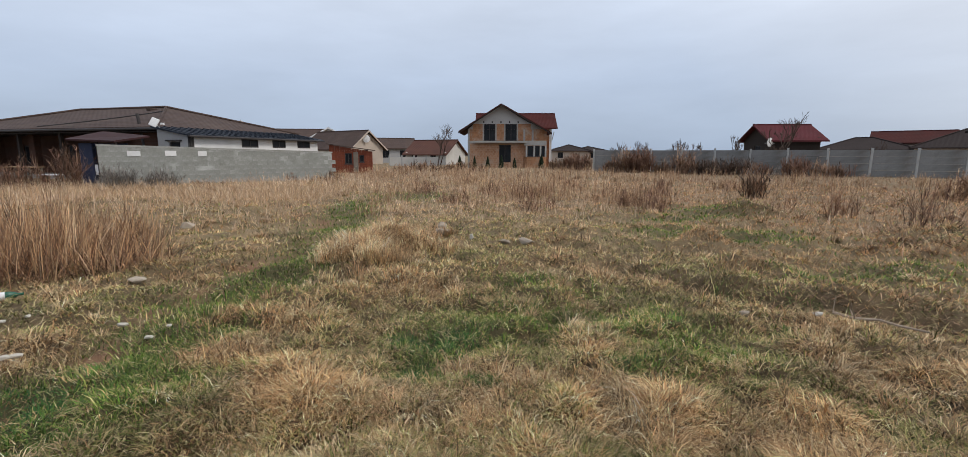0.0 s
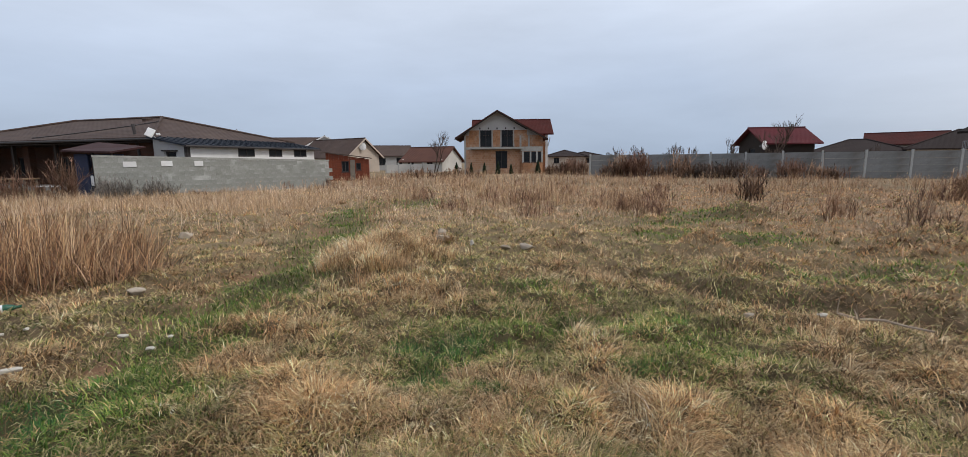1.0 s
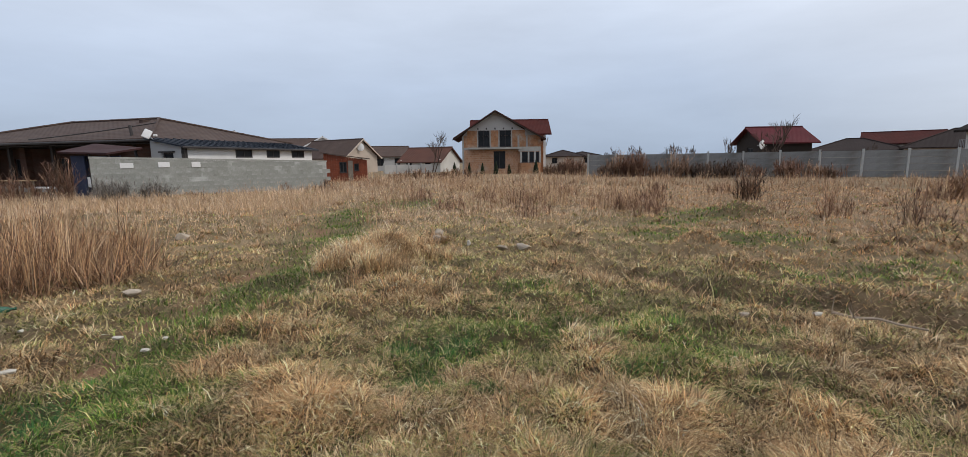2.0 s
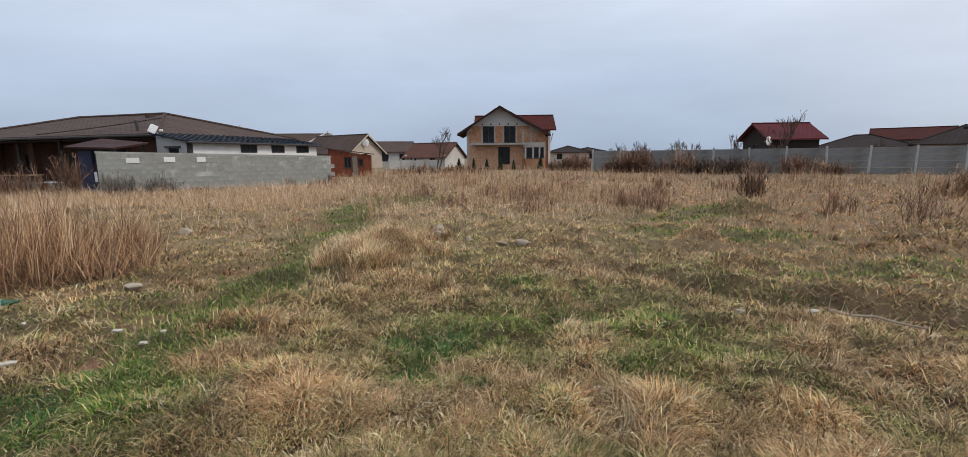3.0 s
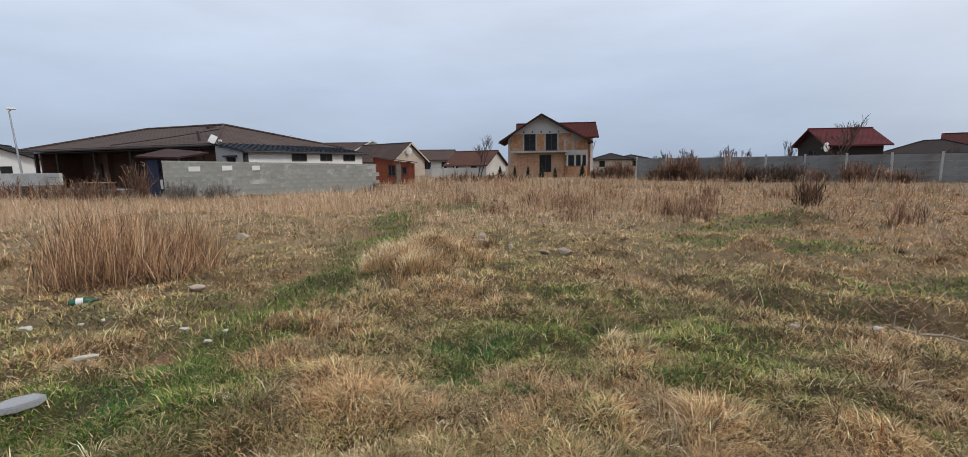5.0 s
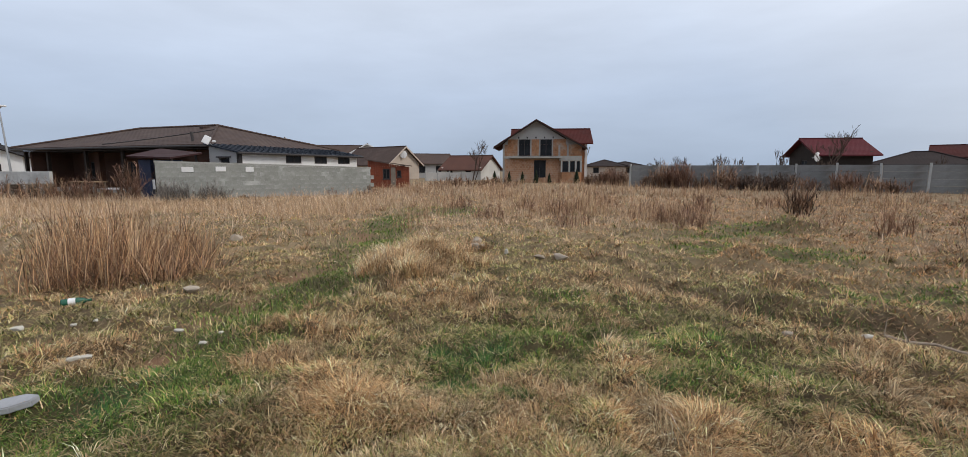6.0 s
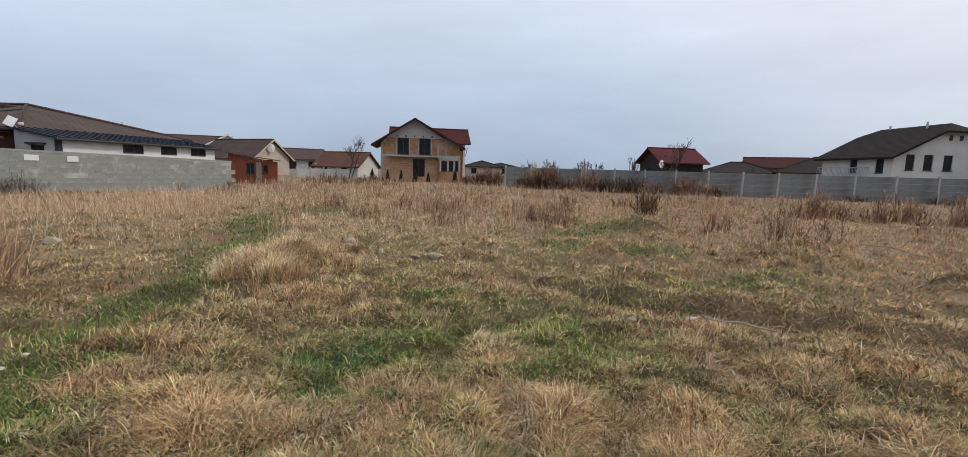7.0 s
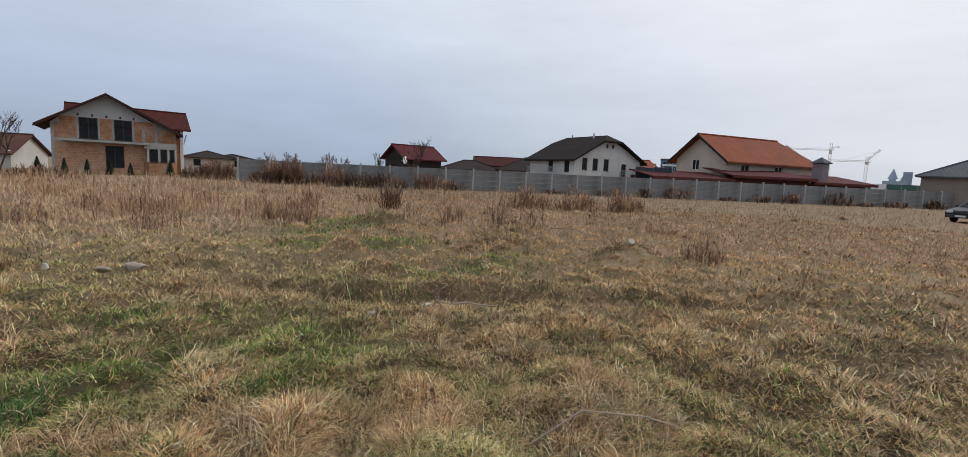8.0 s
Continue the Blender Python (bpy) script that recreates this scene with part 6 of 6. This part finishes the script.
shrub(9.6, 10.1, 0.4, 1.05, 240, BRUSH, "thin twiggy dead sapling clump", wd=0.011)
shrub(10.9, 10.3, 0.6, 0.9, 180, BRUSH, "tangled dark dead weeds", wd=0.012)
shrub(8.6, 8.6, 0.9, 0.35, 500, BRUSH + DRY[:3], "low tangle of dark dead stems", lean=1.4, wd=0.012)
shrub(10.5, 4.5, 0.5, 0.62, 480, WEED + RUST, "rounded reddish-brown dead bush", wd=0.012)
shrub(13.8, 7.4, 0.5, 0.5, 260, WEED, "brown clump of dead weeds", wd=0.013)
for q in range(9):
    shrub(16.5 + 0.75 * q, 16.6 - 0.45 * q + (q % 3) * 0.5, 0.75, 0.8 + 0.3 * (q * 5 % 3), 380, WEED + STRAW[1:4] + RUST, "dense brown bank of dead weeds", wd=0.018)
for sx, sy in ((4.6, 14.8), (5.4, 15.5), (1.4, 16.8), (2.3, 18.5), (6.6, 17.6), (0.2, 19.2), (3.8, 20.2), (7.8, 20.5), (-1.0, 15.6), (1.5, 13.4), (5.0, 18.2), (-2.4, 19.5), (4.9, 13.6), (10.5, 20.5)):
    shrub(sx, sy, 0.5, 0.62 + 0.2 * ((sx * 7) % 1), 260, WEED + RUST, "reddish-brown clump of dead weeds", name="weed_clump", wd=0.013)
# thicket along the concrete fence
for (sx, sy, sr, sh, sn, sc) in ((13.4, 40.9, 1.1, 2.1, 900, RUST), (18.0, 37.2, 1.3, 1.3, 800, DARKB), (16.4, 38.2, 0.9, 1.5, 350, BRUSH), (19.6, 36.8, 0.9, 1.5, 450, DARKB), (22.6, 34.4, 0.8, 1.7, 450, RUST),
                                 (9.3, 47.5, 1.6, 1.7, 1100, RUST + BRUSH), (11.6, 42.2, 0.9, 1.3, 350, BRUSH), (24.6, 33.2, 0.6, 1.1, 200, BRUSH), (7.6, 49.5, 0.9, 1.2, 400, BRUSH), (15.0, 39.5, 0.9, 1.2, 300, BRUSH)):
    shrub(sx, sy, sr, sh * 1.15, int(sn * 0.9), sc, "leafless brown bramble thicket by the fence", name="bramble_thicket", wd=0.028)
for q in range(15):
    fx = 11.2 + q * 1.05
    shrub(fx, 44.6 - 0.5855 * (fx - 10.3) - 0.9 - 0.3 * (q % 3), 0.7 + 0.3 * (q % 2), (0.7 + 0.55 * (q * 7 % 4)) * (1.15 if q < 9 else 0.7), 60 + 70 * (q * 5 % 3), (BRUSH, WEED, RUST, GREYB)[q % 4], "sparse leafless brush in front of the fence", name="fence_brush", lean=0.35, wd=0.022)
for q in range(11):
    fx = 34 + q * 3.7 + (q * 5 % 3) * 0.6
    shrub(fx, 44.6 - 0.5855 * (fx - 10.3) - 1.0, 0.8 + 0.5 * (q % 2), 0.6 + 0.35 * (q * 5 % 4), 260, DARKB + BRUSH + WEED, "dark dead weeds at the fence foot", wd=0.03)
# by the block wall and the porch
shrub(-17.3, 22.3, 0.8, 1.3, 900, GREYB, "grey leafless bush against the block wall", wd=0.016)
shrub(-16.0, 23.4, 0.7, 1.1, 600, GREYB, "grey leafless bush against the block wall", wd=0.016)
shrub(-19.6, 22.4, 0.5, 2.5, 300, RUST + BRUSH, "tall red-brown twiggy bush by the wall end", wd=0.016)
shrub(-21.5, 22.0, 1.0, 1.7, 480, BRUSH + RUST, "brown leafless bush before the porch", wd=0.016)
shrub(-24.0, 22.5, 1.3, 1.5, 560, BRUSH + WEED, "brown leafless bush before the porch", wd=0.016)
shrub(-27.5, 22.8, 1.2, 1.4, 380, BRUSH + WEED, "brown leafless bush before the porch", wd=0.016)
shrub(-33.0, 26.0, 1.4, 1.5, 420, GREYB + BRUSH, "grey leafless hedge beside the road wall", wd=0.022)
shrub(-11.0, 27.0, 0.5, 0.75, 70, BRUSH, "small dark leafless bush", wd=0.014)
shrub(-13.6, 23.3, 0.35, 0.8, 40, BRUSH, "thin leafless sapling by the wall", wd=0.012)
shrub(-9.4, 29.4, 0.5, 0.7, 160, BRUSH, "small dark leafless bush", wd=0.018)
for q in range(7):
    shrub(-7.5 + 1.15 * q, 43.0 + (q % 2), 0.8, 0.8 + 0.25 * (q % 3), 180, WEED + BRUSH, "brown dead weeds along the plot edge", wd=0.026)


def thuja(x, y, h, rad):
    t = thing("thuja", "small dark green conical thuja in front of the house", "conifer", x, y, -0.1, group="thujas before the house")
    part("trunk", cyl(bmesh.new(), (0, 0, 0), (0, 0, h * 0.5), 0.05, 0.03, 6), M_TWIG, t)
    n = 500
    z = h * (0.06 + 0.94 * np.random.rand(n))
    rr = rad * (1 - (z / h) ** 1.4) * np.sqrt(np.random.rand(n)) * (0.85 + 0.3 * np.random.rand(n))
    a = np.random.rand(n) * 6.283
    ob = strips("crown", np.stack([rr * np.cos(a), rr * np.sin(a), z - 0.1], -1), a, 0.1 + 0.3 * np.random.rand(n), np.full(n, 0.2), np.full(n, 0.08),
                palette(n, [(0.02, 0.035, 0.018), (0.03, 0.045, 0.022), (0.035, 0.04, 0.025)], 0.2), "dense dark green scale foliage", "", bend=-0.1, kind="")
    ob.parent = t


for tx, th, tr in ((-2.7, 1.35, 0.36), (-1.05, 1.3, 0.3), (0.42, 1.25, 0.3), (1.95, 1.4, 0.36), (3.4, 1.1, 0.26), (6.4, 1.5, 0.42)):
    thuja(tx, 53.0, th, tr)


def bare_tree(x, y, h, seed, label, spread=0.5, stems=1, thick=0.03, thin=0.010):
    rnd = random.Random(seed)
    t = thing("bare_tree", label, "tree", x, y, -0.12)
    trunk, crown = bmesh.new(), bmesh.new()

    def grow(p, d, ln, r, lev):
        q = p + d * ln
        cyl(trunk if lev == 0 else crown, p, q, r, r * 0.65, 6 if lev == 0 else 4)
        if lev >= 4:
            return
        for i in range(3):
            v = Vector((rnd.gauss(0, spread), rnd.gauss(0, spread), rnd.uniform(0.15, 0.7)))
            grow(p + d * ln * rnd.uniform(0.55, 1.0), (d + v).normalized(), ln * rnd.uniform(0.5, 0.8), max(r * 0.6, thin), lev + 1)
    for i in range(stems):
        grow(Vector((0.3 * i, 0, 0)), Vector((rnd.gauss(0, 0.15), rnd.gauss(0, 0.15), 1)).normalized(), h * 0.36, thick, 0)
    part("trunk", trunk, M_TWIG, t)
    part("crown", crown, M_TWIG, t)


bare_tree(-6.0, 61.5, 6.4, 1, "leafless young tree beside the estate houses", 0.6, 2, 0.08, 0.014)
bare_tree(26.6, 43.6, 6.2, 2, "leafless upright tree in front of the cabin", 0.42, 3, 0.05, 0.014)
for i, (tx, ty, th) in enumerate(((15.2, 46.5, 3.4), (17.6, 44.0, 3.6), (19.8, 45.0, 3.0), (22.0, 42.0, 3.5), (13.2, 48.0, 3.0), (24.4, 41.0, 2.8), (36.0, 44.0, 3.0), (46.0, 38.5, 2.6))):
    bare_tree(tx, ty, th, 10 + i, "thin leafless sapling behind the fence", 0.28, 3)


# fallen stems on furrow and mounds; dark tints also paint the furrow's shade
def build_furrow_litter():
    n = 800
    seg = np.random.randint(0, len(DITCH) - 4, n)
    t = np.random.rand(n)
    P = np.array(DITCH)
    q = P[seg] + (P[seg + 1] - P[seg]) * t[:, None] + np.random.randn(n, 2) * 0.22
    c = np.array([(7.1, 12.6), (8.3, 8.4), (7.5, 7.3), (9.0, 5.7), (4.3, 5.2), (6.1, 3.15), (8.9, 1.15), (3.05, 1.6)])
    k = np.random.randint(0, len(c), 3000)
    q = np.concatenate([q, c[k] + np.random.randn(3000, 2) * np.array([0.5, 0.3])])
    n = len(q)
    r = np.hypot(q[:, 0], q[:, 1])
    strips("fallen_stems", np.stack([q[:, 0], q[:, 1], lie(q[:, 0], q[:, 1]) + 0.03], -1), np.random.rand(n) * 6.283, 0.7 + 0.9 * np.random.rand(n), 0.10 + 0.22 * np.random.rand(n), (0.002 + 0.0011 * r) * (0.6 + 0.8 * np.random.rand(n)),
           palette(n, BRUSH + WEED + OLIVE[2:6] + DRY[:2], 0.3), "fallen stems that also darken the shaded furrow", "litter", bend=0.3)


build_furrow_litter()


# rubble, litter and sticks on the grass
def rock(x, y, sx, sy, sz, seed, label, material=None, rz=0, sink=0.25, name="stone", up=0.045):
    rnd = random.Random(seed)
    bm = bmesh.new()
    for i in range(22):
        v = Vector((rnd.gauss(0, 1), rnd.gauss(0, 1), rnd.gauss(0, 1))).normalized() * rnd.uniform(0.38, 0.55)
        v = Vector([max(-0.4, min(0.4, c)) for c in v])
        bm.verts.new((v.x * sx * 1.05, v.y * sy * 1.05, v.z * sz * 1.15))
    bmesh.ops.convex_hull(bm, input=bm.verts)
    bmesh.ops.delete(bm, geom=[v for v in bm.verts if not v.link_faces], context="VERTS")
    if sz > 0.09:
        bmesh.ops.bevel(bm, geom=list(bm.edges), offset=0.004, segments=1, affect="EDGES")
    z = float(lie(np.array(x), np.array(y)))
    return solid(name, bm, material or M_STONE, label, "stone", x, y, z + sz * (0.42 - sink) + up + (0.03 if material else 0.0), rz, group="rubble on the grass")


M_PALE = mat("pale_chalky_stone", (0.55, 0.52, 0.46), (0.42, 0.39, 0.34), 8, 0.9, 0.3, 50)
M_SLAB = mat("grey_slab", (0.34, 0.345, 0.36), (0.26, 0.265, 0.28), 5, 0.85, 0.25, 40)
rock(-0.85, 9.35, 0.26, 0.2, 0.2, 1, "pale grey lump of concrete rubble in the grass", rz=20)
rock(-0.79, 8.85, 0.34, 0.16, 0.13, 2, "long pale piece of rubble in the grass", rz=-8)
rock(-1.29, 9.15, 0.24, 0.18, 0.11, 3, "grey piece of rubble in the grass")
rock(-0.23, 8.5, 0.1, 0.1, 0.11, 4, "small white round stone", M_PALE)
rock(0.36, 8.25, 0.26, 0.14, 0.1, 5, "pale flat stone in the grass", rz=-15)
rock(0.76, 8.25, 0.34, 0.16, 0.14, 6, "long pale kerb fragment lying in the grass", rz=-40)
rock(-2.9, 3.88, 0.085, 0.06, 0.035, 7, "small pale flat pebble on soil", M_PALE)
rock(-3.46, 4.3, 0.11, 0.08, 0.04, 8, "small pale flat stone", M_PALE)
rock(-2.87, 4.1, 0.05, 0.05, 0.03, 18, "tiny pale pebble on soil", M_PALE)
rock(-4.35, 5.72, 0.24, 0.16, 0.1, 9, "pale broken stone with a dark hollow", M_STONE, rz=15)
rock(-6.25, 9.8, 0.32, 0.24, 0.2, 10, "grey lump of rubble by the reeds")
rock(-3.7, 3.5, 0.13, 0.08, 0.05, 11, "white chalky stone in the grass", M_PALE, rz=20)
rock(-3.66, 3.36, 0.12, 0.08, 0.05, 12, "white chalky stone in the grass", M_PALE, rz=50)
rock(-4.95, 4.06, 0.14, 0.1, 0.05, 13, "white crumpled scrap of rubble", M_PALE)
rock(-4.55, 4.25, 0.07, 0.05, 0.035, 14, "small white stone in grass", M_PALE)
rock(-4.45, 4.4, 0.06, 0.05, 0.035, 15, "small white stone in grass", M_PALE)
rock(9.22, 5.5, 0.34, 0.22, 0.2, 16, "pale flat stone on the grassy mound", rz=30)
rock(2.6, 4.5, 0.12, 0.08, 0.06, 17, "small stone beside the furrow")
rock(3.3, 4.45, 0.13, 0.07, 0.05, 19, "pale stone chip beside the furrow", M_PALE)


def build_slab():
    bm = bmesh.new()
    pts = [(-0.24, -0.1), (0.0, -0.14), (0.2, -0.1), (0.26, 0.02), (0.12, 0.13), (-0.1, 0.15), (-0.27, 0.06)]
    slab(bm, [(x * 0.55, y * 0.55, 0.04) for x, y in pts], 0.05)
    bmesh.ops.bevel(bm, geom=list(bm.edges), offset=0.008, segments=2, affect="EDGES")
    z = float(lie(np.array(-3.42), np.array(2.68)))
    ob = solid("stone_slab", bm, M_SLAB, "flat grey broken slab lying on the grass", "slab", -3.42, 2.68, z + 0.03, 35)
    ob.rotation_euler = (radians(6), radians(-5), radians(35))


build_slab()


def build_bottle():
    z = float(lie(np.array(-5.3), np.array(5.03)))
    b = thing("plastic_bottle", "discarded green plastic bottle with white label", "bottle", -5.3, 5.03, z + 0.075, 38)
    prof = [(0.03, 0.035), (0.04, 0.045), (0.10, 0.045), (0.20, 0.045), (0.25, 0.03), (0.28, 0.014), (0.30, 0.014)]

    def lathe(pr, grow=0.0):
        bm = bmesh.new()
        rings = [[bm.verts.new((s - 0.17, (r + grow) * math.cos(i * math.pi / 8), (r + grow) * math.sin(i * math.pi / 8))) for i in range(16)] for s, r in pr]
        for p, q in zip(rings, rings[1:]):
            for i in range(16):
                bm.faces.new((p[i], p[(i + 1) % 16], q[(i + 1) % 16], q[i]))
        bm.faces.new(rings[0][::-1])
        bm.faces.new(rings[-1])
        return bm
    part("body", lathe(prof), M_BOTTLE, b)
    part("label", lathe([(0.10, 0.045), (0.17, 0.045)], 0.0015), M_WHITE, b, "white paper label")
    part("cap", lathe([(0.30, 0.016), (0.32, 0.016)]), M_BOTTLE, b)


M_BOTTLE = mat("green_plastic", (0.015, 0.10, 0.055), (0.01, 0.07, 0.04), 8, 0.15, 0.05, spec=0.5)
build_bottle()


def stick(pts, r, label, name="dry_branch", twigs=0, seed=0):
    rnd = random.Random(seed)
    bm = bmesh.new()
    P = [Vector((x, y, float(lie(np.array(x), np.array(y))) + z)) for x, y, z in pts]
    for i in range(len(P) - 1):
        cyl(bm, P[i], P[i + 1], r * (1 - 0.5 * i / len(P)), r * (1 - 0.5 * (i + 1) / len(P)), 6)
    for k in range(twigs):
        a = P[rnd.randrange(len(P) - 1)]
        cyl(bm, a, a + Vector((rnd.uniform(-0.25, 0.25), rnd.uniform(-0.2, 0.2), rnd.uniform(0.05, 0.25))), r * 0.4, r * 0.2, 4)
    solid(name, bm, M_STICK, label, "branch")


M_STICK = mat("dry_branch_bark", (0.42, 0.34, 0.26), (0.28, 0.22, 0.17), 5, 0.85, 0.3, 40)
stick([(3.6, 4.66, 0.12), (3.73, 4.53, 0.11), (3.87, 4.4, 0.10), (3.98, 4.3, 0.09), (4.12, 4.14, 0.07)], 0.016, "pale dry branch lying on the grass", twigs=3, seed=1)
stick([(2.3, 1.75, 0.06), (2.6, 1.6, 0.12), (2.95, 1.35, 0.14), (3.25, 1.25, 0.10)], 0.007, "thin dry stem lying on the grass", twigs=4, seed=2)
stick([(9.9, 8.3, 0.3), (10.2, 7.9, 0.25), (10.45, 7.5, 0.12)], 0.02, "broken pale branch in the tangle", twigs=1, seed=3)
for i, (bx, by, bh) in enumerate(((5.0, 1.4, 0.3), (8.0, 0.55, 0.42), (9.5, 0.9, 0.45), (9.2, 2.3, 0.6), (9.6, 3.4, 0.5), (6.6, 4.6, 0.3), (5.6, 3.0, 0.22))):
    shrub(bx, by, 0.10 + 0.04 * (i % 3), bh, 26, BRUSH, "small dark dead thistle in the grass", name="dead_thistle", lean=0.7, wd=0.008)
